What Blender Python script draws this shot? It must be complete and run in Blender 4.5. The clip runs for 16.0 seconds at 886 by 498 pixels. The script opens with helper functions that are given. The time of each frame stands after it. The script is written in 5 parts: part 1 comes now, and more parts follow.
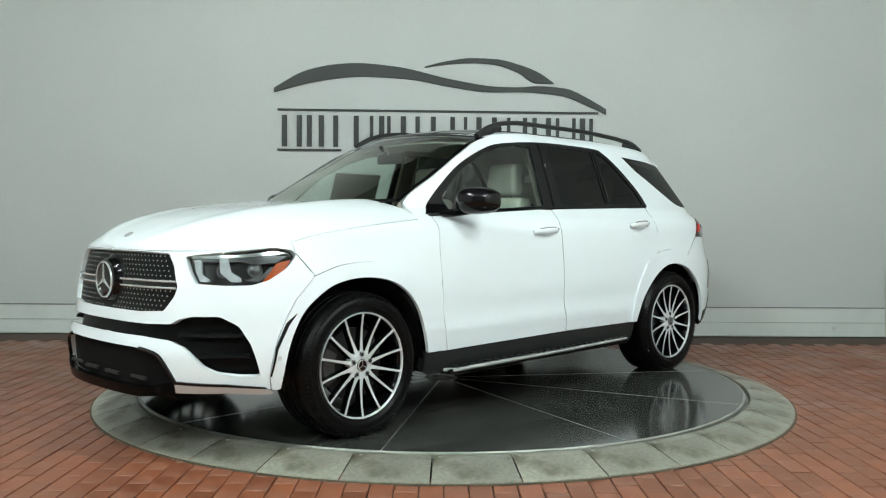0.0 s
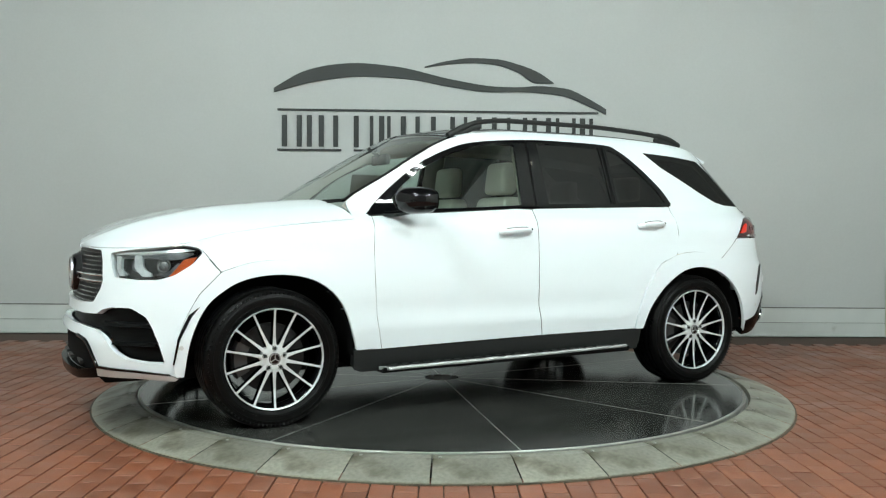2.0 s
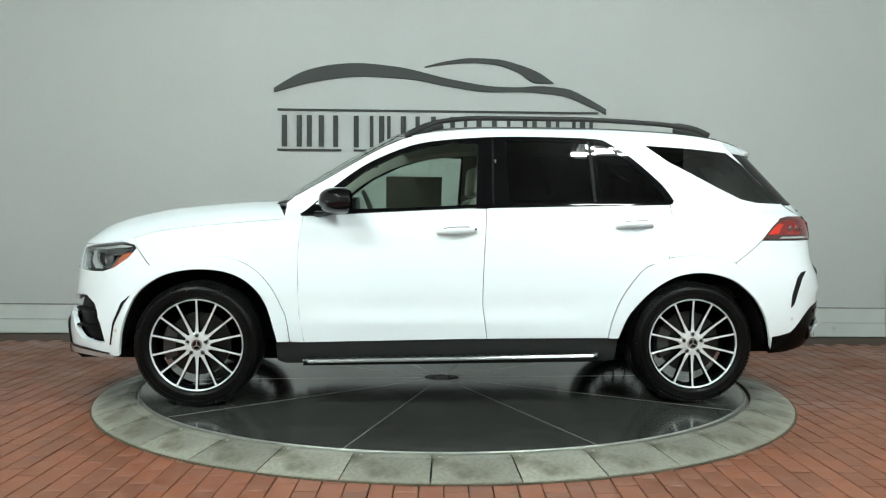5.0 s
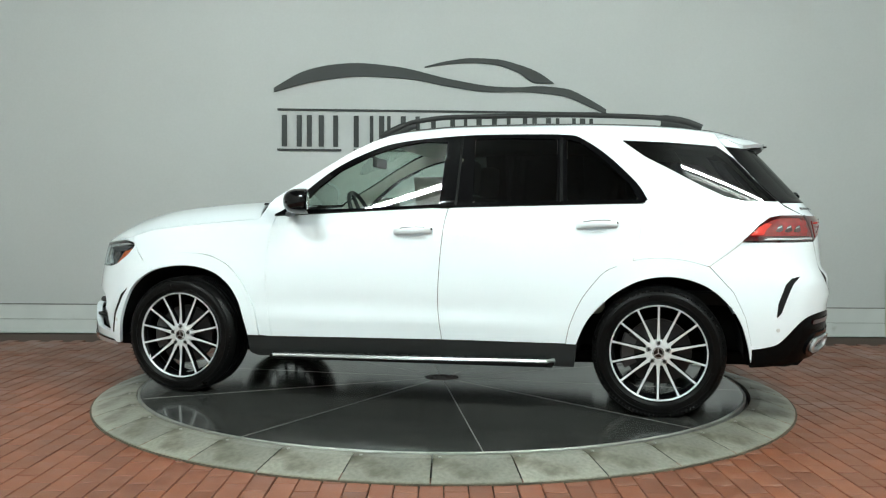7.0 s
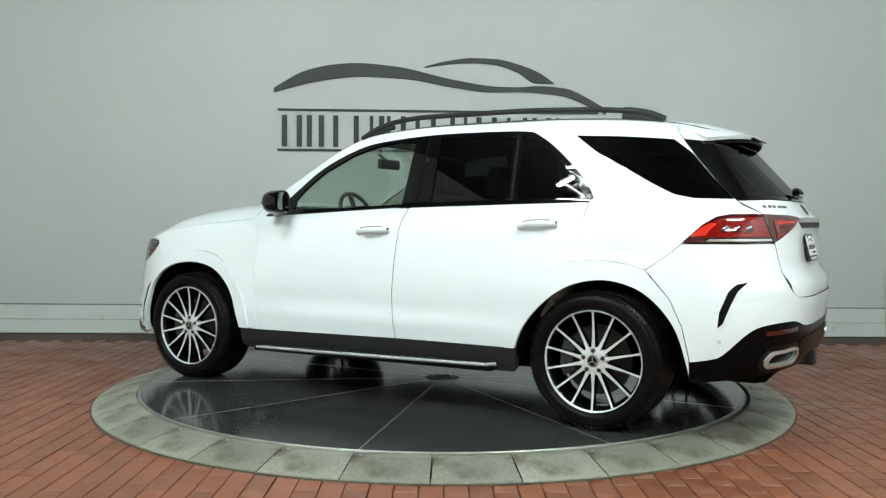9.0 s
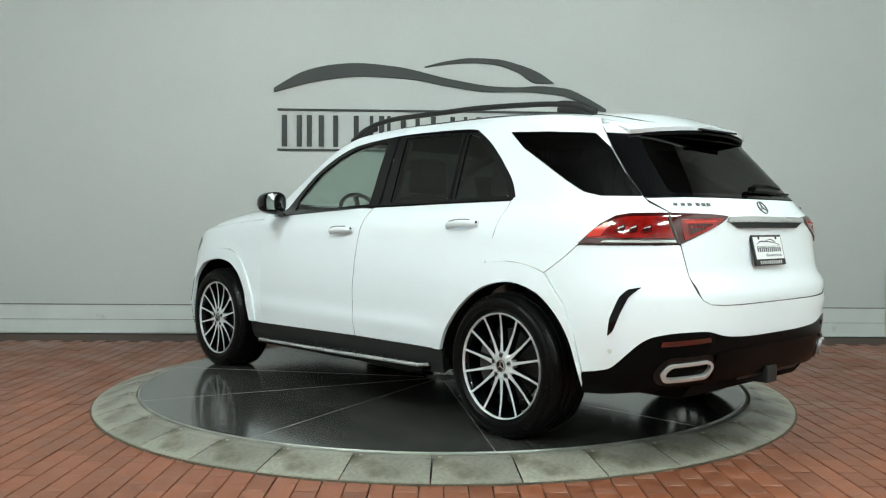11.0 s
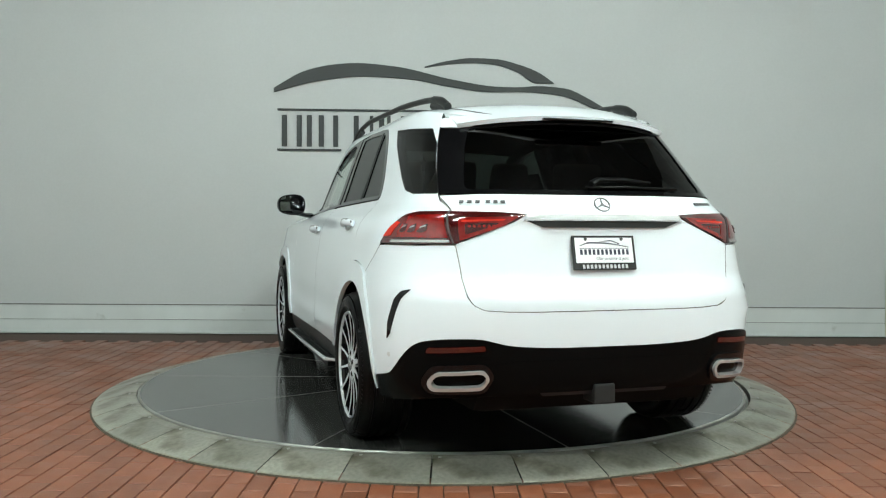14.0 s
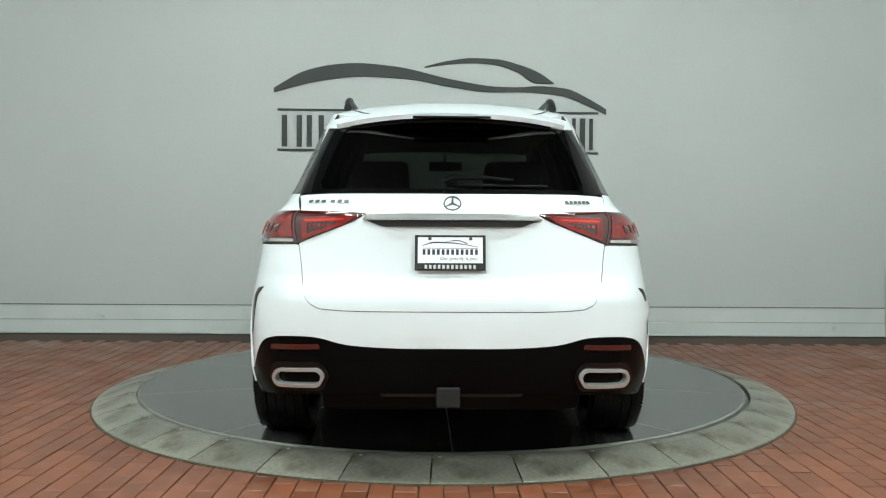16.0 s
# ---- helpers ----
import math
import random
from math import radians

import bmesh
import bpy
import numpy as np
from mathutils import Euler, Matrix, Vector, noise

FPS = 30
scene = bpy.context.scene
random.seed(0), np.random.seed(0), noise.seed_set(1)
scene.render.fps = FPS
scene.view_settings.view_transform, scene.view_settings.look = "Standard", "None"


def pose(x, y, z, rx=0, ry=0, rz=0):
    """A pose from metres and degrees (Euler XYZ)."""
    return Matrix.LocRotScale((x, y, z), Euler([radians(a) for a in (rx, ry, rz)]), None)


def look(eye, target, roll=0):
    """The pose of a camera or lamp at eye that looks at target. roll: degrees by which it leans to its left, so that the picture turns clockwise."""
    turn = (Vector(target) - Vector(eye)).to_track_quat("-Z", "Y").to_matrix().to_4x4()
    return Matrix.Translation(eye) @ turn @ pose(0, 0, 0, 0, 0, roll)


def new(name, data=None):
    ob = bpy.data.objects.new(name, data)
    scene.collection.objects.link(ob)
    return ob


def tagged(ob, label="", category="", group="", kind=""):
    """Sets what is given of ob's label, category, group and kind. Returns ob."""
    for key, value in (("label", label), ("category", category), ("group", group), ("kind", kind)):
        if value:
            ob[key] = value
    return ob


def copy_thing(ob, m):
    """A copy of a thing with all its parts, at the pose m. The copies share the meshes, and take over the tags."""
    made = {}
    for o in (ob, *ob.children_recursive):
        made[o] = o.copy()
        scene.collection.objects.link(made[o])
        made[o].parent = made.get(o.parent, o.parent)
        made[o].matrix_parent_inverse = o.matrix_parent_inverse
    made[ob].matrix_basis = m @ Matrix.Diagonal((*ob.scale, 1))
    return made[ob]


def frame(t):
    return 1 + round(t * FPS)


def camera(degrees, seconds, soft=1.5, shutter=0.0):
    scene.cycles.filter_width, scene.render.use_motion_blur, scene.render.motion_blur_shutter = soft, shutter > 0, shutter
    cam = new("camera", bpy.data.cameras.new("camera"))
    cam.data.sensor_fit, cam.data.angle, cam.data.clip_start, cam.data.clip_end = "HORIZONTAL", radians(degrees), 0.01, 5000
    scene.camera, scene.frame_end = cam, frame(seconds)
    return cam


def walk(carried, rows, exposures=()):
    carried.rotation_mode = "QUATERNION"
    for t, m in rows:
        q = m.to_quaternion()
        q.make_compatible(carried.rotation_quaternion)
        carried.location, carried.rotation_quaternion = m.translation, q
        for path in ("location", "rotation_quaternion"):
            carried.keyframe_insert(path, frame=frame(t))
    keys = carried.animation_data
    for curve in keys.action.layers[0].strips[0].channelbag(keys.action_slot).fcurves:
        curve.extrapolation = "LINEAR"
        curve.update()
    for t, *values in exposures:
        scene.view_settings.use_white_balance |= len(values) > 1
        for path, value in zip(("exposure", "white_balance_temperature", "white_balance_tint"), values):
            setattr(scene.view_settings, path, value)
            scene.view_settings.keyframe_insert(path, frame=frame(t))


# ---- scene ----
# The camera stands on a tripod before the turntable.
EYE = (0.0, -6.190, 1.101)
cam = camera(53.78, 16.0, soft=1.2)
STAND = look(EYE, (0.0041, -0.1925, 0.9195), 0.293)
walk(cam, [(0, STAND), (16, STAND)], exposures=[(0, 0.0, 6500, 10), (16, 0.0, 6500, 10)])

FLOOR, DISC_R, RING_R = -0.072, 2.045, 2.325
WALL_Y, ROOM_L, ROOM_R, ROOM_BACK, CEIL = 2.97, -5.4, 4.66, -10.5, 5.7
TUBE_POWER = 380.0

world = bpy.data.worlds.new("indoors")
world.use_nodes = True
world.node_tree.nodes["Background"].inputs["Color"].default_value = (0.5, 0.52, 0.5, 1)
world.node_tree.nodes["Background"].inputs["Strength"].default_value = 0.0
scene.world = world


# ---- materials ----
def material(name, color, rough=0.5, metal=0.0, vary=0.0, vary_scale=3.0, grain=0.0, grain_scale=60.0, bump=0.0,
             bump_scale=80.0, coat=0.0, glow=0.0, spec=0.5, stain=None, stain_scale=1.5, stain_at=(0.5, 0.7), random=0.0,
             rough_vary=0.0, stretch=(1, 1, 1)):
    """A surface with variation at two scales, a stain colour in patches, fine relief, and a change from piece to piece."""
    m = bpy.data.materials.new(name)
    m.use_nodes = True
    t = m.node_tree
    b = t.nodes["Principled BSDF"]
    b.inputs["Base Color"].default_value = (*color, 1)
    b.inputs["Roughness"].default_value, b.inputs["Metallic"].default_value = rough, metal
    b.inputs["Coat Weight"].default_value, b.inputs["Coat Roughness"].default_value = coat, 0.03
    b.inputs["Specular IOR Level"].default_value = spec
    if glow:
        b.inputs["Emission Color"].default_value = (*color, 1)
        b.inputs["Emission Strength"].default_value = glow
    where = t.nodes.new("ShaderNodeTexCoord")
    place = t.nodes.new("ShaderNodeMapping")
    place.inputs["Scale"].default_value = stretch
    t.links.new(where.outputs["Object"], place.inputs["Vector"])

    def noise_at(scale, detail=4.0):
        n = t.nodes.new("ShaderNodeTexNoise")
        n.inputs["Scale"].default_value, n.inputs["Detail"].default_value = scale, detail
        t.links.new(place.outputs["Vector"], n.inputs["Vector"])
        return n.outputs["Fac"]

    def spread(fac, low, high):
        r = t.nodes.new("ShaderNodeMapRange")
        r.inputs["From Min"].default_value, r.inputs["From Max"].default_value = 0.3, 0.7
        r.inputs["To Min"].default_value, r.inputs["To Max"].default_value = low, high
        t.links.new(fac, r.inputs["Value"])
        return r.outputs["Result"]

    out = None

    def times(fac, amount):
        nonlocal out
        mix = t.nodes.new("ShaderNodeMix")
        mix.data_type, mix.blend_type = "RGBA", "MULTIPLY"
        mix.inputs["Factor"].default_value = 1.0
        if out is None:
            mix.inputs["A"].default_value = (*color, 1)
        else:
            t.links.new(out, mix.inputs["A"])
        t.links.new(spread(fac, 1 - amount, 1 + amount * 0.6), mix.inputs["B"])
        out = mix.outputs["Result"]

    if vary:
        times(noise_at(vary_scale), vary)
    if grain:
        times(noise_at(grain_scale, 6.0), grain)
    if random:
        info = t.nodes.new("ShaderNodeObjectInfo")
        geo = t.nodes.new("ShaderNodeNewGeometry")
        add = t.nodes.new("ShaderNodeMath")
        add.operation = "ADD"
        t.links.new(info.outputs["Random"], add.inputs[0])
        t.links.new(geo.outputs["Random Per Island"], add.inputs[1])
        fr_ = t.nodes.new("ShaderNodeMath")
        fr_.operation = "FRACT"
        t.links.new(add.outputs[0], fr_.inputs[0])
        times(fr_.outputs[0], random)
    if stain:
        ramp = t.nodes.new("ShaderNodeMapRange")
        ramp.inputs["From Min"].default_value, ramp.inputs["From Max"].default_value = stain_at
        t.links.new(noise_at(stain_scale, 8.0), ramp.inputs["Value"])
        mix = t.nodes.new("ShaderNodeMix")
        mix.data_type = "RGBA"
        t.links.new(ramp.outputs["Result"], mix.inputs["Factor"])
        if out is None:
            mix.inputs["A"].default_value = (*color, 1)
        else:
            t.links.new(out, mix.inputs["A"])
        mix.inputs["B"].default_value = (*stain, 1)
        out = mix.outputs["Result"]
    if out is not None:
        t.links.new(out, b.inputs["Base Color"])
    if rough_vary:
        t.links.new(spread(noise_at(vary_scale * 1.7 + 1, 6.0), rough * (1 - rough_vary), rough * (1 + rough_vary)), b.inputs["Roughness"])
    if bump:
        bm_ = t.nodes.new("ShaderNodeBump")
        bm_.inputs["Strength"].default_value, bm_.inputs["Distance"].default_value = bump, 0.002
        t.links.new(noise_at(bump_scale, 6.0), bm_.inputs["Height"])
        t.links.new(bm_.outputs["Normal"], b.inputs["Normal"])
    return m


def pane_material(name, tint, gloss=1.0):
    """Thin glass: a tinted pane with mirror gloss by Fresnel."""
    m = bpy.data.materials.new(name)
    m.use_nodes = True
    t = m.node_tree
    t.nodes.remove(t.nodes["Principled BSDF"])
    clear, shine, mix, edge, power, scale = (t.nodes.new("ShaderNode" + k) for k in ("BsdfTransparent", "BsdfGlossy", "MixShader", "LayerWeight", "Math", "Math"))
    clear.inputs["Color"].default_value = (*tint, 1)
    shine.inputs["Roughness"].default_value = 0.0
    shine.inputs["Color"].default_value = (gloss, gloss, gloss, 1)
    power.operation, power.inputs[1].default_value = "POWER", 5.0
    scale.operation, scale.inputs[1].default_value, scale.inputs[2].default_value = "MULTIPLY_ADD", 0.91, 0.09
    t.links.new(edge.outputs["Facing"], power.inputs[0])
    t.links.new(power.outputs[0], scale.inputs[0])
    t.links.new(scale.outputs[0], mix.inputs[0])
    t.links.new(clear.outputs[0], mix.inputs[1])
    t.links.new(shine.outputs[0], mix.inputs[2])
    t.links.new(mix.outputs[0], t.nodes["Material Output"].inputs["Surface"])
    return m


BADGE = material("grey_chrome", (0.14, 0.145, 0.145), 0.3, 0.7)
PIPE = material("exhaust_steel", (0.60, 0.62, 0.63), 0.25, 0.6)
PAINT = material("white_paint", (0.80, 0.865, 0.90), 0.35, coat=1.0, grain=0.012, grain_scale=900)
GAP = material("dark_seal", (0.06, 0.06, 0.06), 0.8)
BLACK = material("gloss_black", (0.003, 0.003, 0.0035), 0.03, spec=0.35)
SATIN = material("satin_black_plastic", (0.004, 0.0043, 0.0043), 0.40, spec=0.07, grain=0.2, grain_scale=400, bump=0.15, bump_scale=900)
GREYTRIM = material("dark_grey_plastic", (0.018, 0.0195, 0.0195), 0.48, spec=0.3, grain=0.2, grain_scale=300, bump=0.2, bump_scale=700)
CHROME = material("chrome", (0.66, 0.68, 0.68), 0.18, 0.7, grain=0.05, grain_scale=60)
ALU = material("machined_aluminium", (0.76, 0.79, 0.81), 0.32, 0.4, grain=0.1, grain_scale=250, vary=0.08, vary_scale=20)
IRON = material("brake_iron", (0.025, 0.025, 0.026), 0.45, 0.6, grain=0.2, grain_scale=150)
RUBBER = material("tyre_rubber", (0.003, 0.003, 0.003), 0.38, spec=0.12, vary=0.2, vary_scale=8, grain=0.2, grain_scale=200, bump=0.2, bump_scale=300, rough_vary=0.3)
UNDER = material("underbody", (0.006, 0.006, 0.006), 0.9, spec=0.1, vary=0.3)
CLEAR = pane_material("clear_glass", (0.70, 0.79, 0.74))
DARK = pane_material("privacy_glass", (0.030, 0.035, 0.032), 0.5)
LENS = pane_material("lamp_lens", (0.88, 0.9, 0.9), 0.4)
REDLENS = material("red_lens", (0.20, 0.004, 0.003), 0.08, coat=1.0, vary=0.3, vary_scale=25)
REDDARK = material("dark_red_lens", (0.05, 0.002, 0.002), 0.06, coat=1.0)
REDLIT = material("lit_red_element", (0.55, 0.02, 0.008), 0.2, glow=0.06)
AMBER = material("amber_lens", (0.50, 0.075, 0.006), 0.15, coat=1.0)
DRL = material("white_light_guide", (0.50, 0.54, 0.56), 0.2, coat=1.0, vary=0.25, vary_scale=30)
BEZEL = material("grey_lamp_bezel", (0.10, 0.105, 0.11), 0.3, 0.5, vary=0.3, vary_scale=25)
LEATHER = material("pale_leather", (0.66, 0.64, 0.57), 0.5, vary=0.1, vary_scale=4, grain=0.12, grain_scale=200, bump=0.3, bump_scale=350)
LINER = material("pale_headliner", (0.66, 0.64, 0.58), 0.9, grain=0.1, grain_scale=300)
DASH = material("dark_dash", (0.03, 0.03, 0.03), 0.6, grain=0.2, grain_scale=300)
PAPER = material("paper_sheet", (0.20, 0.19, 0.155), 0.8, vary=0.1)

WALLPAINT = material("wall_paint", (0.505, 0.525, 0.518), 0.55, vary=0.035, vary_scale=0.7, grain=0.02, grain_scale=40, bump=0.08, bump_scale=50,
                     stain=(0.43, 0.44, 0.42), stain_scale=0.9, stain_at=(0.66, 0.95))
BOARD = material("skirting_paint", (0.60, 0.63, 0.615), 0.4, vary=0.05, vary_scale=3, stain=(0.35, 0.36, 0.33), stain_scale=5, stain_at=(0.66, 0.8))
SIDEPAINT = material("side_wall_paint", (0.62, 0.635, 0.62), 0.7, vary=0.05, vary_scale=0.8, grain=0.03, grain_scale=40, bump=0.08, bump_scale=50)
CEILPAINT = material("ceiling_paint", (0.07, 0.072, 0.07), 0.9, vary=0.06, vary_scale=1.0)
SIGN = material("sign_charcoal", (0.020, 0.025, 0.024), 0.55, vary=0.12, vary_scale=4, grain=0.05)
BRICK = material("paver_clay", (0.230, 0.074, 0.034), 0.45, vary=0.16, vary_scale=1.3, grain=0.22, grain_scale=120, bump=0.35, bump_scale=160,
                 random=0.16, stain=(0.22, 0.115, 0.082), stain_scale=2.2, stain_at=(0.52, 0.8), rough_vary=0.25)
MORTAR = material("paver_joint", (0.085, 0.055, 0.042), 0.95, grain=0.3, grain_scale=150, bump=0.5)
PLATE = material("worn_metal_plate", (0.30, 0.295, 0.245), 0.42, 0.25, vary=0.26, vary_scale=3, grain=0.20, grain_scale=45, bump=0.35, bump_scale=40,
                 stain=(0.075, 0.065, 0.038), stain_scale=5, stain_at=(0.50, 0.72), random=0.14, rough_vary=0.35)
DISCMAT = material("turntable_sheet", (0.040, 0.041, 0.038), 0.13, 0.0, vary=0.18, vary_scale=2.5, grain=0.06, grain_scale=30, random=0.1,
                   stain=(0.075, 0.073, 0.066), stain_scale=3, stain_at=(0.55, 0.8), spec=1.0)
DISCMAT.node_tree.nodes["Principled BSDF"].inputs["IOR"].default_value = 1.6
EDGE = material("worn_steel_edge", (0.45, 0.45, 0.42), 0.4, 0.8, vary=0.2, vary_scale=8)
RUST = material("dark_rusty_edge", (0.10, 0.085, 0.06), 0.7, 0.2, vary=0.4, vary_scale=6, grain=0.3, grain_scale=60)
VALANCE = material("black_lacquered_plastic", (0.003, 0.0034, 0.0034), 0.2, spec=0.06, grain=0.2, grain_scale=400)
FIXTURE = material("white_enamel", (0.8, 0.8, 0.8), 0.4)
CUTOFF_PAINT = material("light_cutoff_paint", (0.07, 0.072, 0.07), 0.6, vary=0.1)
TUBE = material("lit_tube", (0.885, 1.0, 0.962), 0.5, glow=TUBE_POWER)


# ---- building helpers ----
def mesh_object(name, verts, faces, mat, parent=None, label="", smooth=False, mats=None, face_mats=None):
    me = bpy.data.meshes.new(name)
    me.from_pydata([tuple(v) for v in verts], [], faces)
    for m in (mats or [mat]):
        me.materials.append(m)
    if face_mats:
        me.polygons.foreach_set("material_index", face_mats)
    if smooth:
        me.polygons.foreach_set("use_smooth", [True] * len(me.polygons))
    me.update()
    ob = new(name, me)
    ob.parent = parent
    if label:
        tagged(ob, label)
    return ob


def part(name, bm, mat, parent=None, label="", smooth=False, bevel=0.0):
    """Links a bmesh as one mesh object under a thing or a part."""
    if bevel:
        bmesh.ops.bevel(bm, geom=bm.edges[:], offset=bevel, segments=2, affect="EDGES", profile=0.6)
    bmesh.ops.recalc_face_normals(bm, faces=bm.faces[:])
    me = bpy.data.meshes.new(name)
    bm.to_mesh(me)
    bm.free()
    me.materials.append(mat)
    if smooth:
        me.polygons.foreach_set("use_smooth", [True] * len(me.polygons))
        me.set_sharp_from_angle(angle=radians(40))
    ob = new(name, me)
    ob.parent = parent
    if label:
        tagged(ob, label)
    return ob


def box(lo, hi):
    bm = bmesh.new()
    bmesh.ops.create_cube(bm, size=1)
    for v in bm.verts:
        v.co = [lo[i] + (v.co[i] + 0.5) * (hi[i] - lo[i]) for i in range(3)]
    return bm


def lathe(profile, axis="y", steps=64, turn=(0, 360)):
    """A bmesh turned from (radius, along) points about an axis through the origin."""
    bm = bmesh.new()
    full = turn[1] - turn[0] >= 360
    n = steps if full else steps + 1
    rings = []
    for i in range(n):
        a = radians(turn[0] + (turn[1] - turn[0]) * i / steps)
        c, s = math.cos(a), math.sin(a)
        rings.append([bm.verts.new((r * c, h, r * s) if axis == "y" else (r * c, r * s, h)) for r, h in profile])
    for i in range(steps if full else n - 1):
        a, b = rings[i], rings[(i + 1) % n]
        for j in range(len(profile) - 1):
            bm.faces.new((a[j], a[j + 1], b[j + 1], b[j]))
    bmesh.ops.remove_doubles(bm, verts=bm.verts[:], dist=1e-5)
    return bm


def sweep(points, radius, sides=8, flat=1.0):
    """A bmesh tube along points; radius may be one number or one for each point."""
    bm = bmesh.new()
    rings = []
    pts = [Vector(p) for p in points]
    for i, p in enumerate(pts):
        d = (pts[min(i + 1, len(pts) - 1)] - pts[max(i - 1, 0)]).normalized()
        side = d.cross(Vector((0, 0, 1)))
        side = side.normalized() if side.length > 1e-4 else Vector((0, 1, 0))
        up = side.cross(d)
        r = radius if isinstance(radius, (int, float)) else radius[i]
        rings.append([bm.verts.new(p + side * r * math.cos(2 * math.pi * k / sides) + up * r * flat * math.sin(2 * math.pi * k / sides)) for k in range(sides)])
    for a, b in zip(rings, rings[1:]):
        for k in range(sides):
            bm.faces.new((a[k], a[(k + 1) % sides], b[(k + 1) % sides], b[k]))
    bm.faces.new(rings[0][::-1])
    bm.faces.new(rings[-1])
    return bm


def prism(outline, lo, hi, axis="y"):
    """A bmesh slab: an outline in the plane across an axis, from lo to hi along it."""
    put = {"y": lambda a, b, h: (a, h, b), "z": lambda a, b, h: (a, b, h), "x": lambda a, b, h: (h, a, b)}[axis]
    bm = bmesh.new()
    low = [bm.verts.new(put(a, b, lo)) for a, b in outline]
    top = [bm.verts.new(put(a, b, hi)) for a, b in outline]
    n = len(outline)
    for i in range(n):
        bm.faces.new((low[i], low[(i + 1) % n], top[(i + 1) % n], top[i]))
    bmesh.ops.triangle_fill(bm, use_beauty=True, edges=[bm.edges.get((low[i], low[(i + 1) % n])) for i in range(n)])
    bmesh.ops.triangle_fill(bm, use_beauty=True, edges=[bm.edges.get((top[i], top[(i + 1) % n])) for i in range(n)])
    return bm


def empty(name, label, category, group=""):
    ob = new(name)
    return tagged(ob, label, category, group)


# ---- the car's skin ----
def curve(*knots):
    """A smooth function through a few (place, value) knots."""
    xs, ys = [k[0] for k in knots], [k[1] for k in knots]
    n = len(xs)
    d = [(ys[i + 1] - ys[i]) / (xs[i + 1] - xs[i]) for i in range(n - 1)]
    m = [d[0]] + [0 if d[i - 1] * d[i] <= 0 else 2 * d[i - 1] * d[i] / (d[i - 1] + d[i]) for i in range(1, n - 1)] + [d[-1]]

    def value(x):
        if x <= xs[0]:
            return ys[0]
        if x >= xs[-1]:
            return ys[-1]
        i = next(k for k in range(n - 1) if x <= xs[k + 1])
        h = xs[i + 1] - xs[i]
        s = (x - xs[i]) / h
        return ((1 + 2 * s) * (1 - s) ** 2 * ys[i] + s * (1 - s) ** 2 * h * m[i]
                + s * s * (3 - 2 * s) * ys[i + 1] + s * s * (s - 1) * h * m[i + 1])
    return value


# The car's skin: nose, tail and half width by height; the corners are superellipses in plan.
NOSE = curve((0.20, 2.425), (0.28, 2.447), (0.45, 2.455), (0.58, 2.425), (0.75, 2.405), (0.93, 2.37), (1.0, 2.34))
TAIL = curve((0.25, -2.33), (0.33, -2.42), (0.45, -2.47), (0.60, -2.49), (0.75, -2.495), (0.88, -2.455), (1.05, -2.44),
             (1.13, -2.435), (1.18, -2.40), (1.23, -2.365), (1.40, -2.22), (1.58, -2.06), (1.72, -1.93))
HALF = curve((0.22, 0.90), (0.32, 0.94), (0.45, 0.955), (0.60, 0.958), (0.80, 0.948), (0.95, 0.930), (1.05, 0.912),
             (1.12, 0.880), (1.165, 0.838), (1.20, 0.808), (1.25, 0.787), (1.45, 0.718), (1.60, 0.663), (1.66, 0.635), (1.71, 0.575))
NOSE_LONG, NOSE_POWER, TAIL_LONG, TAIL_POWER = 0.80, 2.6, 0.85, 3.6


def half_width(x, z):
    """Half the car's width before the corners round it off, with fuller arches and a cabin that narrows forwards."""
    low = min(1.0, max(0.0, (0.95 - z) / 0.2))
    w = HALF(z) + low * 0.016 * (math.exp(-((x - 1.5) / 0.5) ** 2) + math.exp(-((x + 1.5) / 0.55) ** 2))
    high = min(1.0, max(0.0, (z - 1.08) / 0.12))
    w -= high * 0.085 * max(0.0, min(1.0, x)) ** 2
    crease = math.exp(-((z - 0.50) / 0.05) ** 2) - math.exp(-((z - 0.60) / 0.07) ** 2)
    return w + 0.006 * crease * max(0.0, 1 - (x / 1.2) ** 4)


def seams(z):
    """Where, at a height, front and side meet, and side and rear: (x, y) each."""
    xf, xr = NOSE(z) - NOSE_LONG, TAIL(z) + TAIL_LONG
    qf, qr = 0.5 ** (1 / NOSE_POWER), 0.5 ** (1 / TAIL_POWER)
    x1, x2 = xf + NOSE_LONG * qf, xr - TAIL_LONG * qr
    return (x1, half_width(x1, z) * qf), (x2, half_width(x2, z) * qr)


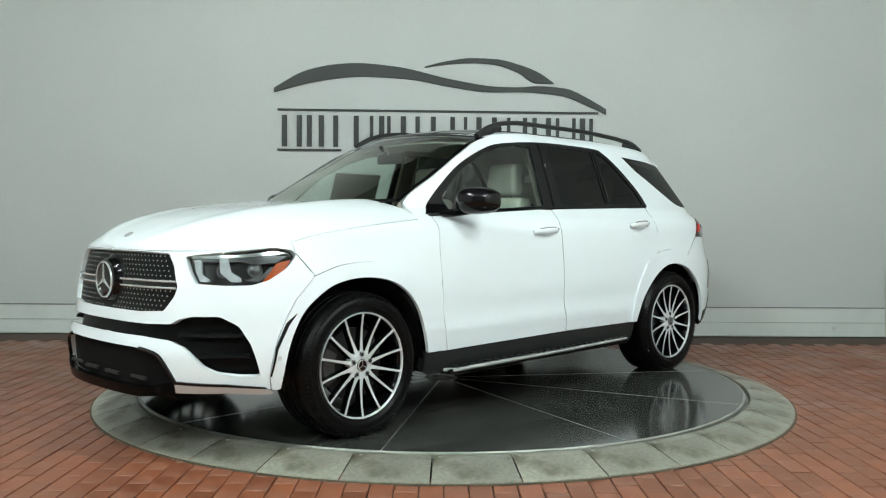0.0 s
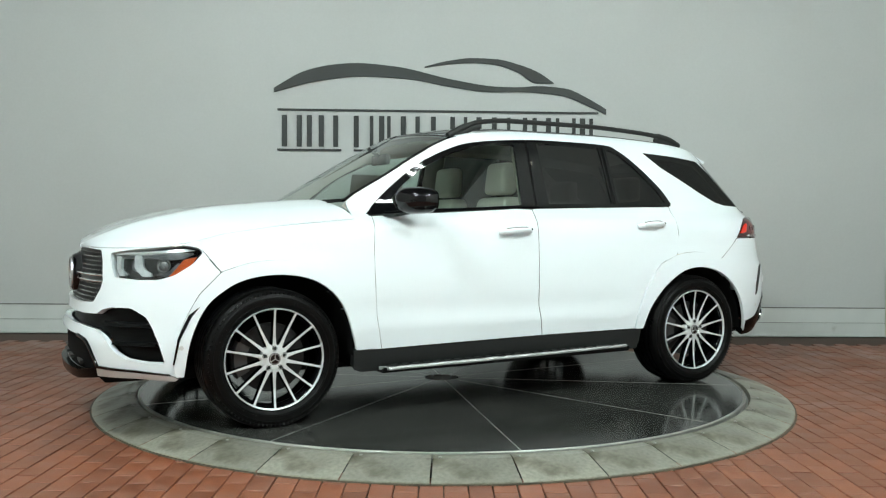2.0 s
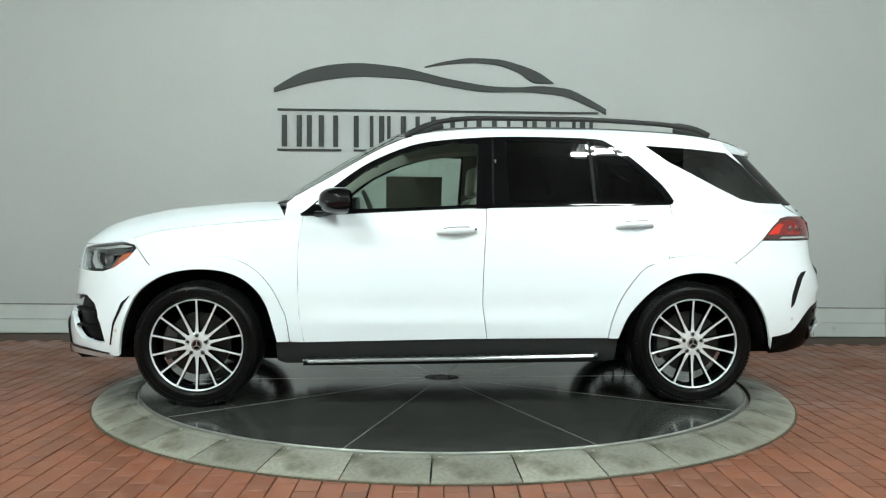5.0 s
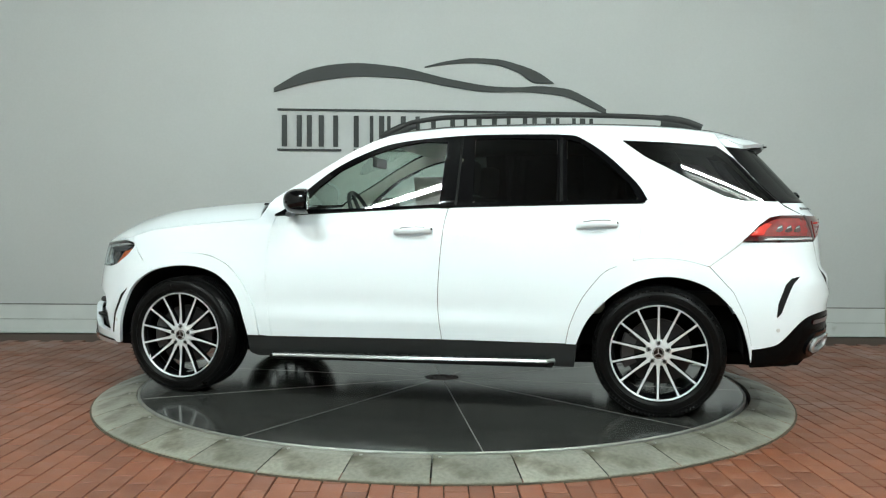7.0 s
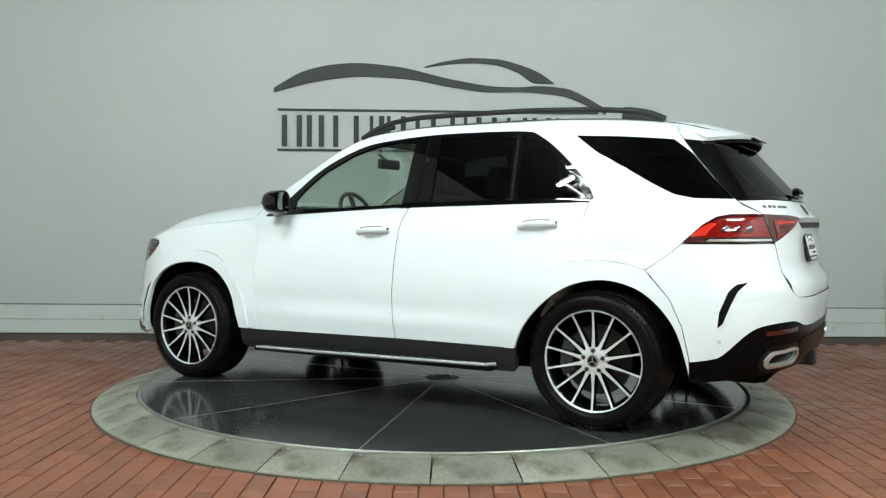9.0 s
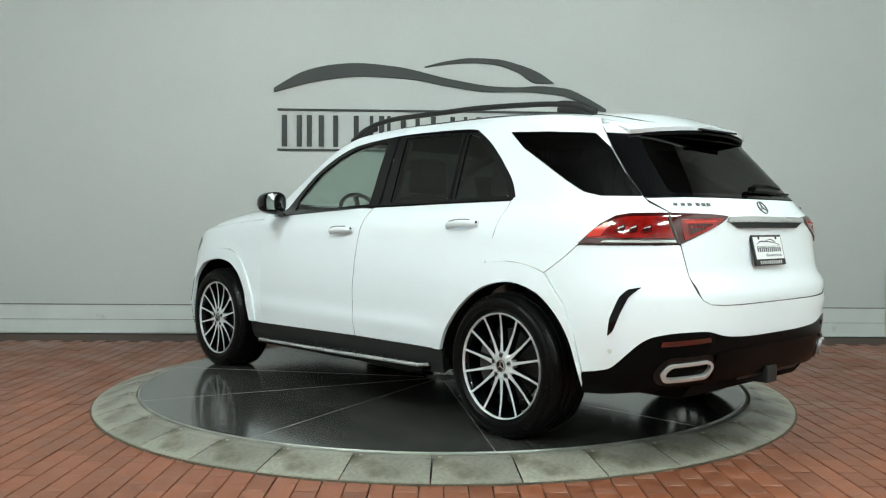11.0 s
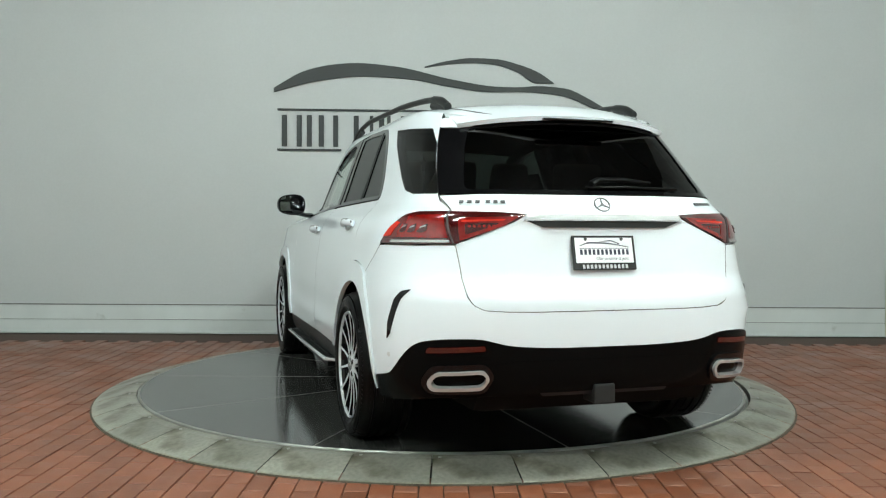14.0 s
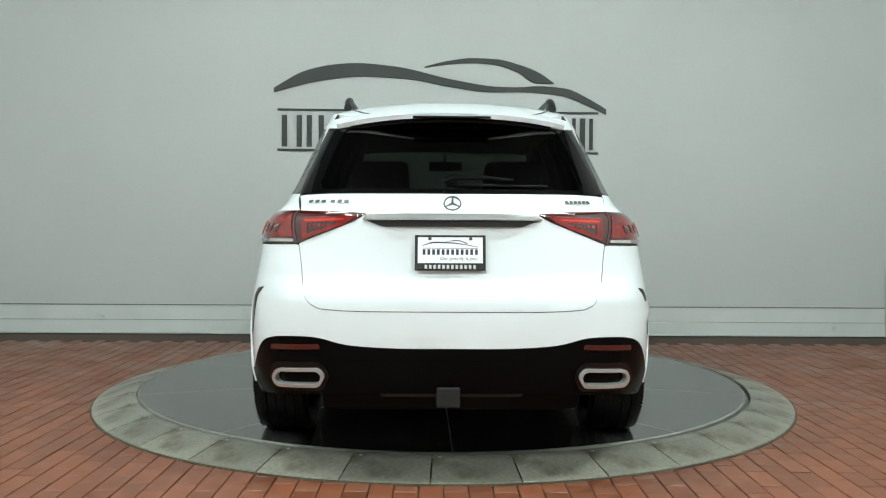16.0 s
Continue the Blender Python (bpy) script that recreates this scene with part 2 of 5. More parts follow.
def skin(u, z):
    """The skin's point for u (x along the side, going on across the nose and the tail) and height z, on the left."""
    (x1, y1), (x2, y2) = seams(z)
    for middle, past in ((x1 + y1, u > x1 + y1), (x2 - y2, u < x2 - y2)):
        if past:
            x, y, _ = skin(2 * middle - u, z)
            return x, -y, z
    if u > x1:
        y = max(0.0, y1 - (u - x1))
        w = half_width(x1, z)
        return NOSE(z) - NOSE_LONG + NOSE_LONG * (1 - min(1, y / w) ** NOSE_POWER) ** (1 / NOSE_POWER), y, z
    if u < x2:
        y = max(0.0, y2 - (x2 - u))
        w = half_width(x2, z)
        return TAIL(z) + TAIL_LONG - TAIL_LONG * (1 - min(1, y / w) ** TAIL_POWER) ** (1 / TAIL_POWER), y, z
    a = max(0.0, (u - NOSE(z) + NOSE_LONG) / NOSE_LONG)
    b = max(0.0, (TAIL(z) + TAIL_LONG - u) / TAIL_LONG)
    y = half_width(u, z) * (1 - a ** NOSE_POWER) ** (1 / NOSE_POWER) * (1 - b ** TAIL_POWER) ** (1 / TAIL_POWER)
    return u, y, z


def fr(y, z):
    """A point of the nose, y metres left of the middle, in the skin's own terms."""
    (x, w), _ = seams(z)
    return x + w - y, z


def re(y, z):
    """A point of the tail, y metres left of the middle, in the skin's own terms."""
    _, (x, w) = seams(z)
    return x - w + y, z


# ---- the room ----
def setting(name, lo, hi, mat, label=""):
    return tagged(part(name, box(lo, hi), mat), label, kind="structure")


ground = setting("floor", (ROOM_L, ROOM_BACK, FLOOR - 0.2), (ROOM_R, WALL_Y, FLOOR - 0.012), MORTAR, "mortar bed under red clay pavers")
setting("wall_north", (ROOM_L - 0.2, WALL_Y, FLOOR - 0.2), (ROOM_R + 0.2, WALL_Y + 0.2, CEIL), WALLPAINT, "pale grey-green painted back wall with faint scuffs")
# Side and rear walls are out of view; their tones set bounce light and reflections.
setting("wall_west", (ROOM_L - 0.2, ROOM_BACK, FLOOR - 0.2), (ROOM_L, WALL_Y, CEIL), SIDEPAINT, "unseen pale side wall, toned to bounce light")
setting("wall_east", (ROOM_R, ROOM_BACK, FLOOR - 0.2), (ROOM_R + 0.2, WALL_Y, CEIL), SIDEPAINT, "unseen pale side wall, toned to bounce light")
setting("wall_south", (ROOM_L - 0.2, ROOM_BACK - 0.2, FLOOR - 0.2), (ROOM_R + 0.2, ROOM_BACK, CEIL), material("far_wall_paint", (0.22, 0.225, 0.22), 0.7, vary=0.2), "unseen grey rear wall that closes the room")
setting("ceiling", (ROOM_L - 0.2, ROOM_BACK - 0.2, CEIL), (ROOM_R + 0.2, WALL_Y + 0.2, CEIL + 0.15), CEILPAINT, "plain dark ceiling above hanging lights")

# Skirting: two stacked boards and a slim strip on the floor.
skirt = tagged(new("baseboard"), "white painted two-board skirting with scuff marks", kind="structure")
for lo, hi, deep in ((FLOOR, FLOOR + 0.012, 0.05), (FLOOR + 0.012, 0.068, 0.035), (0.072, 0.210, 0.03)):
    part("board", box((ROOM_L, WALL_Y - deep, lo), (ROOM_R, WALL_Y, hi), ), BOARD, skirt, bevel=0.003)
part("ledge", box((ROOM_L, WALL_Y - 0.036, 0.2105), (ROOM_R, WALL_Y, 0.221)), BOARD, skirt, bevel=0.003)
# Dark strips stand in for the shadow lines in the gaps along the boards.
gap_shade = material("dark_gap_shade", (0.13, 0.13, 0.12), 0.8, vary=0.3, vary_scale=6)
part("upper_joint", box((ROOM_L, WALL_Y - 0.022, 0.221), (ROOM_R, WALL_Y, 0.230)), gap_shade, skirt)
part("lower_joint", box((ROOM_L, WALL_Y - 0.024, 0.066), (ROOM_R, WALL_Y, 0.074)), gap_shade, skirt)
tagged(part("corner_trim", box((ROOM_R - 0.02, WALL_Y - 0.06, FLOOR), (ROOM_R, WALL_Y - 0.037, 0.62)), material("cream_trim", (0.62, 0.60, 0.50), 0.5), bevel=0.003), "cream corner strip at the wall's end", kind="structure")


# ---- the sign on the wall: a car's outline over bars ----
def ribbon(top, low, a, b, steps=48):
    xs = [a + (b - a) * i / steps for i in range(steps + 1)]
    return [(x, top(x)) for x in xs] + [(x, low(x)) for x in reversed(xs)]


def make_sign():
    sign = empty("wall_sign", "charcoal cut-out sign with a swooping car outline over upright bars", "sign")
    y0, y1 = WALL_Y - 0.022, WALL_Y
    body_top = curve((-1.764, 2.495), (-1.44, 2.672), (-1.15, 2.738), (-0.91, 2.755), (-0.50, 2.722), (0.09, 2.590), (0.56, 2.518), (0.78, 2.512), (0.98, 2.526), (1.27, 2.503), (1.50, 2.405), (1.698, 2.290))
    body_low = curve((-1.764, 2.452), (-1.32, 2.565), (-0.85, 2.618), (-0.38, 2.594), (0.09, 2.512), (0.50, 2.462), (0.80, 2.466), (1.035, 2.452), (1.25, 2.424), (1.46, 2.345), (1.698, 2.234))
    part("body_line", prism(ribbon(body_top, body_low, -1.764, 1.698), y0, y1), SIGN, sign)
    roof_top = curve((-0.195, 2.722), (0.05, 2.782), (0.30, 2.812), (0.55, 2.802), (0.80, 2.742), (0.98, 2.672), (1.155, 2.556))
    roof_low = curve((-0.195, 2.710), (0.05, 2.748), (0.30, 2.764), (0.55, 2.744), (0.78, 2.665), (0.964, 2.556), (1.155, 2.555))
    part("roof_line", prism(ribbon(roof_top, roof_low, -0.195, 1.155), y0, y1), SIGN, sign)
    tilt = -0.0072
    for z, a, b in ((2.272, -1.725, 1.618), (1.855, -1.728, -1.06), (1.855, -0.93, 1.62)):
        part("rule", prism([(a, z - 0.010 + tilt * (a + 1.7)), (b, z - 0.010 + tilt * (b + 1.7)), (b, z + 0.010 + tilt * (b + 1.7)), (a, z + 0.010 + tilt * (a + 1.7))], y0, y1), SIGN, sign)
    # Plain upright bars stand for the band's writing.
    bars = ((-1.655, 0.052), (-1.50, 0.05), (-1.395, 0.05), (-1.27, 0.052), (-1.12, 0.05), (-0.905, 0.052), (-0.745, 0.036), (-0.64, 0.055), (-0.565, 0.036),
            (-0.415, 0.052), (-0.265, 0.045), (-0.10, 0.05), (0.10, 0.05), (0.235, 0.036), (0.375, 0.055), (0.535, 0.05), (0.685, 0.036), (0.855, 0.045), (0.955, 0.045),
            (1.10, 0.052), (1.195, 0.036), (1.365, 0.036), (1.455, 0.055), (1.545, 0.036))
    for x, w in bars:
        z = 2.052 + tilt * (x + 1.7)
        part("letter_bar", prism([(x - w / 2, z - 0.163), (x + w / 2, z - 0.163), (x + w / 2, z + 0.163), (x - w / 2, z + 0.163)], y0, y1), SIGN, sign)
    return sign


make_sign()


# ---- the ceiling's tube lights ----
def make_light(x, y):
    lamp = empty("ceiling_light", "long twin-tube ceiling light, lit, white enamel body", "ceiling light", "ceiling lights in rows")
    z = 5.0
    part("housing", prism([(-0.035, z + 0.03), (0.035, z + 0.03), (0.03, z + 0.09), (-0.03, z + 0.09)], -0.74, 0.74, "x"), FIXTURE, lamp)
    for side in (-0.19, 0.19):
        bm = lathe([(0.0, -0.72), (0.026, -0.72), (0.026, 0.72), (0.0, 0.72)], "z", 8)
        bmesh.ops.rotate(bm, verts=bm.verts[:], matrix=Matrix.Rotation(radians(90), 3, "Y"))
        bmesh.ops.translate(bm, verts=bm.verts[:], vec=(0, side, z - 0.01))
        part("tube", bm, TUBE, lamp, "glowing white tube", smooth=True)
    # Dark wings, added to block the tubes' light towards the top of the wall.
    for side in (-1, 1):
        wing = [(side * 0.030, z + 0.070), (side * 0.250, z - 0.026), (side * 0.262, z - 0.030), (side * 0.262, z - 0.024), (side * 0.036, z + 0.082)]
        part("hood", prism(wing, -0.74, 0.74, "x"), CUTOFF_PAINT, lamp, "added dark grey wing that cuts light off the upper wall")
    for end in (-0.66, 0.66):
        part("holder", box((end - 0.012, -0.21, z - 0.005), (end + 0.012, 0.21, z + 0.035)), FIXTURE, lamp)
    for end in (-0.6, 0.6):
        part("hanger", sweep([(end, 0, z + 0.09), (end, 0, CEIL)], 0.006, 6), FIXTURE, lamp)
    lamp.matrix_basis = pose(x, y, 0)
    return lamp


first = make_light(-2.7, -3.8)
# The pair at y -7.2 is unseen, added as fill light from behind the camera.
for x, y in ((2.75, -3.8), (-2.7, -7.2), (2.75, -7.2)):
    copy_thing(first, pose(x, y, 0))


# ---- the turntable ----
def make_ring():
    ring = empty("turntable_ring", "ring of worn grey metal ramp plates round a turntable", "turntable ring")
    n = 35
    step = 360 / n
    prof = [(DISC_R + 0.018, -0.06), (DISC_R + 0.018, -0.004), (DISC_R + 0.075, -0.006), (RING_R - 0.006, FLOOR + 0.013), (RING_R, FLOOR + 0.010), (RING_R, FLOOR - 0.012)]
    bm = lathe(prof, "z", 8, (-(step / 2 - 0.09), step / 2 - 0.09))
    shared = None
    for i in range(n):
        if shared is None:
            ob = part("plate", bm, PLATE, ring)
            shared = ob.data
        else:
            ob = new("plate", shared)
            ob.parent = ring
        ob.matrix_basis = pose(0, 0, 0, 0, 0, -91.5 + step / 2 + i * step)
    for i in range(n):
        a = radians(-91.5 + i * step + 1.0)
        bolt = part("screw", lathe([(0, 0.003), (0.008, 0.002), (0.009, -0.004)], "z", 8), EDGE, ring) if i == 0 else new("screw", bolt.data)
        bolt.parent = ring
        bolt.location = ((DISC_R + 0.06) * math.cos(a), (DISC_R + 0.06) * math.sin(a), -0.003)
    part("base", lathe([(DISC_R + 0.02, -0.065), (RING_R - 0.03, FLOOR - 0.004)], "z", 96), GAP, ring)
    part("outer_rim", lathe([(RING_R + 0.002, FLOOR - 0.012), (RING_R + 0.012, FLOOR - 0.012), (RING_R + 0.012, FLOOR + 0.004), (RING_R + 0.002, FLOOR + 0.006)], "z", 128), RUST, ring)
    return ring


def make_disc():
    disc = empty("turntable_disc", "dark grey polished metal turntable disc in ten sectors", "turntable")
    gap = 0.004
    shared = None
    for i in range(10):
        if shared is None:
            bm = bmesh.new()
            pts = [(0.12, 18), (0.12, -18)]
            rim = [(DISC_R - 0.016, -18 + 3 * k) for k in range(13)]
            loop = []
            for r, a in [(0.12, 18), (0.12, 0), (0.12, -18)] + rim:
                a = radians(a - math.copysign(math.degrees(gap / 2 / r), a) if a else 0)
                loop.append((r * math.cos(a), r * math.sin(a)))
            bm.free()
            shared = part("sector", prism(loop, -0.02, 0.0, "z"), DISCMAT, disc).data
            ob = disc.children[0]
        else:
            ob = new("sector", shared)
            ob.parent = disc
        ob.matrix_basis = pose(0, 0, 0, 0, 0, 37 + 18 + 36 * i)
    for i in range(10):
        strip = part("seam_strip", box((0.13, -0.0022, -0.004), (DISC_R - 0.02, 0.0022, 0.0008)), EDGE, disc) if i == 0 else new("seam_strip", strip.data)
        strip.parent = disc
        strip.matrix_basis = pose(0, 0, 0, 0, 0, 37 + 36 * i)
    part("rim", lathe([(DISC_R - 0.0155, -0.03), (DISC_R - 0.0155, 0.001), (DISC_R - 0.004, 0.001), (DISC_R, -0.003), (DISC_R, -0.05)], "z", 160), EDGE, disc, "worn bright steel edge strip")
    part("well", lathe([(0.0, -0.028), (DISC_R + 0.018, -0.028)], "z", 96), material("joint_grey", (0.16, 0.16, 0.15), 0.7), disc)
    part("centre_cover", lathe([(0.0, 0.004), (0.095, 0.004), (0.11, 0.001), (0.118, -0.01)], "z", 32), PLATE, disc, "round worn centre cover")
    for k in range(6):
        a = radians(60 * k)
        part("bolt", lathe([(0, 0.010), (0.009, 0.010), (0.010, 0.004)], "z", 8), EDGE, disc).location = (0.075 * math.cos(a), 0.075 * math.sin(a), 0)
    return disc


make_ring().location.x = 0.012
turntable = make_disc()


from mathutils.geometry import delaunay_2d_cdt


def rounded(pts, r=0.03, steps=4):
    """An outline with its corners rounded."""
    out, n = [], len(pts)
    for i in range(n):
        a, b, c = (Vector(pts[(i + k) % n]).to_2d() for k in (-1, 0, 1))
        la, lc = (a - b).length, (c - b).length
        if la < 1e-6 or lc < 1e-6:
            continue
        p, q = b + (a - b) * min(r, la * 0.45) / la, b + (c - b) * min(r, lc * 0.45) / lc
        out += [tuple(p * (1 - s) ** 2 + b * 2 * s * (1 - s) + q * s * s) for s in (k / steps for k in range(steps + 1))]
    return out


def bend(pts, k=4):
    """A smooth line through points."""
    out = []
    P = [Vector(p) for p in pts]
    for i in range(len(P) - 1):
        a, b, c, d = P[max(i - 1, 0)], P[i], P[i + 1], P[min(i + 2, len(P) - 1)]
        for j in range(k):
            t = j / k
            q = 0.5 * (2 * b + (c - a) * t + (2 * a - 5 * b + 4 * c - d) * t * t + (3 * b - a - 3 * c + d) * t ** 3)
            out.append(tuple(q))
    return out + [tuple(P[-1])]


def dense(pts, step):
    out, n = [], len(pts)
    for i in range(n):
        a, b = Vector(pts[i]), Vector(pts[(i + 1) % n])
        k = max(1, math.ceil((b - a).length / step))
        out += [tuple(a + (b - a) * j / k) for j in range(k) if j or (b - a).length > 1e-6]
    return out


def inset(pts, d):
    """The outline moved inwards by d."""
    n = len(pts)
    area = sum(pts[i][0] * pts[(i + 1) % n][1] - pts[(i + 1) % n][0] * pts[i][1] for i in range(n))
    sign = 1 if area > 0 else -1
    out = []
    for i in range(n):
        a, b = Vector(pts[i - 1]), Vector(pts[(i + 1) % n])
        t = b - a
        t = t.normalized() if t.length > 1e-9 else Vector((1, 0))
        out.append((pts[i][0] - t.y * d * sign, pts[i][1] + t.x * d * sign))
    return out


def inside(p, poly):
    hit, n = False, len(poly)
    for i in range(n):
        (x1, y1), (x2, y2) = poly[i], poly[(i + 1) % n]
        if (y1 > p[1]) != (y2 > p[1]) and p[0] < (x2 - x1) * (p[1] - y1) / (y2 - y1) + x1:
            hit = not hit
    return hit


def fill(poly, holes=(), step=0.03):
    """Triangles over an outline with holes, even enough to bend: points and faces."""
    loops = [poly, *holes]
    pts, edges = [], []
    for loop in loops:
        k = len(pts)
        pts += [Vector(p) for p in loop]
        edges += [(k + i, k + (i + 1) % len(loop)) for i in range(len(loop))]
    P = np.array([tuple(p) for p in pts])
    lo, hi = np.array(poly).min(0), np.array(poly).max(0)
    row = 0
    y = lo[1] + step * 0.5
    while y < hi[1]:
        x = lo[0] + step * (0.25 + 0.5 * (row % 2))
        while x < hi[0]:
            if ((P - (x, y)) ** 2).sum(1).min() > (0.55 * step) ** 2 and inside((x, y), poly) and not any(inside((x, y), h) for h in holes):
                pts.append(Vector((x, y)))
            x += step
        y += step * 0.87
        row += 1
    v, _, f, *_ = delaunay_2d_cdt(pts, edges, [], 0, 1e-7)
    keep = []
    for t in f:
        c = sum((v[i] for i in t), Vector((0, 0))) / len(t)
        if inside(c, poly) and not any(inside(c, h) for h in holes):
            keep.append(tuple(t))
    return [tuple(p) for p in v], keep


def skin_normal(u, z):
    e = 0.004
    a, b = Vector(skin(u + e, z)) - Vector(skin(u - e, z)), Vector(skin(u, z + e)) - Vector(skin(u, z - e))
    n = b.cross(a)
    if n.length < 1e-9:
        n = Vector((1 if u > 0 else -1, 0, 0))
    return n.normalized()


def across(pts):
    """A left half outline carried over the car's middle: one outline across, or the left and the right one."""
    def middle(u, z):
        (x1, y1), (x2, y2) = seams(z)
        return x1 + y1 if u > 0 else x2 - y2
    near = [abs(u - middle(u, z)) < 0.016 for u, z in pts]
    mirror = [(2 * middle(u, z) - u, z) for u, z in pts]
    if not any(near):
        return [pts, mirror[::-1]]
    n = len(pts)
    start = next(i for i in range(n) if near[i - 1] and not near[i])
    keep = [(start + i) % n for i in range(n) if not near[(start + i) % n]]
    return [[pts[i] for i in keep] + [mirror[i] for i in reversed(keep)]]


def panel(name, poly, mat, parent, label="", holes=(), lift=0.0, gap=0.002, deep=0.014, step=0.032, r=0.006, side="both", rim=None, push=None, flat_pane=0.0):
    """A panel of the car's skin, from an outline in the skin's own terms: one for the left, one for the right,
    or, for side='middle', one across the car. Its rim turns inwards."""
    if side == "middle":
        holes = [h for q in holes for h in across(q)]
        poly = across(poly)[0]
    poly = inset(dense(rounded(poly, r) if r else poly, step), gap)
    holes = [inset(dense(rounded(h, min(r, 0.02) if r else 0.01), step), -gap) for h in holes]
    flat, faces = fill(poly, holes, step)
    verts, norms = [], []

    def put(p, drop=0.0):
        n = skin_normal(*p)
        lifted = lift + (push(*p) if push else 0.0)
        return Vector(skin(*p)) + n * (lifted - drop), n

    for p in flat:
        v, n = put(p)
        verts.append(v)
        norms.append(n)
    if flat_pane:
        # Glass bends evenly: its normals change in a straight line along and up the pane.
        base = np.array([(1.0, p[0], p[1]) for p in flat])
        even = np.linalg.lstsq(base, np.array([tuple(n) for n in norms]), rcond=None)[0]
        mid = base.mean(0)
        base = mid + (base - mid) * (1 - flat_pane)
        norms = [Vector(n).normalized() for n in base @ even]
    mids = [0] * len(faces)
    if deep:
        for loop in (poly, *holes):
            k, m = len(verts), len(loop)
            ring = [put(p) for p in loop]
            low = [put(p, deep)[0] for p in loop]
            for i in range(m):
                t = ring[(i + 1) % m][0] - ring[i - 1][0]
                out = t.cross(ring[i][1]).normalized() if t.length > 1e-9 else ring[i][1]
                verts += [ring[i][0], low[i]]
                norms += [out, out]
            for i in range(m):
                a, b = k + 2 * i, k + 2 * ((i + 1) % m)
                faces.append((a, b, b + 1, a + 1))
                mids.append(1)
    made = []
    flip = [Vector((v.x, -v.y, v.z)) for v in verts]
    nflip = [Vector((n.x, -n.y, n.z)) for n in norms]
    sets = [(verts, norms, faces, mids)] if side in ("both", "left") else []
    back = [tuple(reversed(f)) for f in faces]
    if side in ("both", "right"):
        sets.append((flip, nflip, back, mids))
    if side == "middle":
        sets = [(verts, norms, faces, mids)]
    for vs, ns, fs, ms in sets:
        fs = [f if (vs[f[1]] - vs[f[0]]).cross(vs[f[2]] - vs[f[1]]).dot(ns[f[0]] + ns[f[1]] + ns[f[2]]) >= 0 else tuple(reversed(f)) for f in fs]
        ob = mesh_object(name, vs, fs, mat, parent, label, True, [mat, rim or mat], ms)
        ob.data.normals_split_custom_set_from_vertices([tuple(n) for n in ns])
        made.append(ob)
    return made


def sheet(name, rows, mat, parent, label="", thick=0.012, close=True):
    """A smooth sheet through rows of points, with some thickness below."""
    bm = bmesh.new()
    grid = [[bm.verts.new(p) for p in row] for row in rows]
    for a, b in zip(grid, grid[1:]):
        for i in range(len(a) - 1):
            bm.faces.new((a[i], a[i + 1], b[i + 1], b[i]))
    bmesh.ops.remove_doubles(bm, verts=bm.verts[:], dist=1e-5)
    bmesh.ops.recalc_face_normals(bm, faces=bm.faces[:])
    if sum(f.normal.z for f in bm.faces) < 0:
        bmesh.ops.reverse_faces(bm, faces=bm.faces[:])
    if thick:
        bmesh.ops.solidify(bm, geom=bm.faces[:], thickness=thick)
    me = bpy.data.meshes.new(name)
    bm.to_mesh(me)
    bm.free()
    me.materials.append(mat)
    me.polygons.foreach_set("use_smooth", [True] * len(me.polygons))
    me.set_sharp_from_angle(angle=radians(45))
    ob = new(name, me)
    ob.parent = parent
    if label:
        tagged(ob, label)
    return ob


# Lines shared by the panels.
HOOD_Z = curve((1.0, 1.118), (1.45, 1.077), (1.74, 1.038), (1.95, 0.985), (2.15, 0.962), (2.37, 0.955))
CROWN_Z = curve((0.95, 1.230), (1.07, 1.228), (1.34, 1.215), (1.74, 1.180), (2.00, 1.130), (2.135, 1.090), (2.26, 1.040), (2.34, 0.995), (2.372, 0.958))
PILLAR = curve((-2.02, 1.595), (-1.80, 1.642), (-1.50, 1.680), (-0.95, 1.705), (-0.30, 1.705), (0.08, 1.676), (0.29, 1.625), (0.51, 1.515), (0.73, 1.383), (0.95, 1.258), (1.0, 1.222))
ROOF_Z = curve((-2.06, 1.635), (-1.80, 1.700), (-1.40, 1.735), (-0.80, 1.758), (-0.30, 1.755), (0.10, 1.732), (0.34, 1.690))
HUB_X, HUB_Z = 1.4975, 0.368
DLO_LOW = bend([(0.885, 1.138), (0.31, 1.168), (-0.26, 1.198), (-0.90, 1.214), (-1.405, 1.224)])
DLO_TOP = bend([(-1.425, 1.245), (-1.36, 1.345), (-1.19, 1.508), (-1.04, 1.612), (-0.94, 1.641), (-0.60, 1.650), (-0.28, 1.646), (0.09, 1.614), (0.29, 1.562), (0.52, 1.455), (0.73, 1.300), (0.87, 1.175)])
DOOR_FRONT = bend([(0.868, 0.380), (0.898, 0.55), (0.908, 0.75), (0.906, 0.95), (0.885, 1.125)])
DOOR_MID = bend([(-0.238, 1.188), (-0.222, 1.0), (-0.210, 0.80), (-0.205, 0.62), (-0.215, 0.52), (-0.232, 0.398)])
DOOR_REAR = bend([(-0.973, 0.400), (-1.000, 0.52), (-1.068, 0.67), (-1.178, 0.808), (-1.25, 0.850), (-1.350, 0.888), (-1.390, 1.05), (-1.402, 1.215)])
ARCH_F_OUT = bend([(0.952, 0.385), (0.974, 0.525), (1.005, 0.60), (1.066, 0.715), (1.168, 0.822), (1.30, 0.882), (1.456, 0.897), (1.63, 0.882), (1.775, 0.838)])
ARCH_F_NOSE = bend([(1.885, 0.728), (1.945, 0.620), (1.992, 0.494), (2.012, 0.372), (2.000, 0.300)])
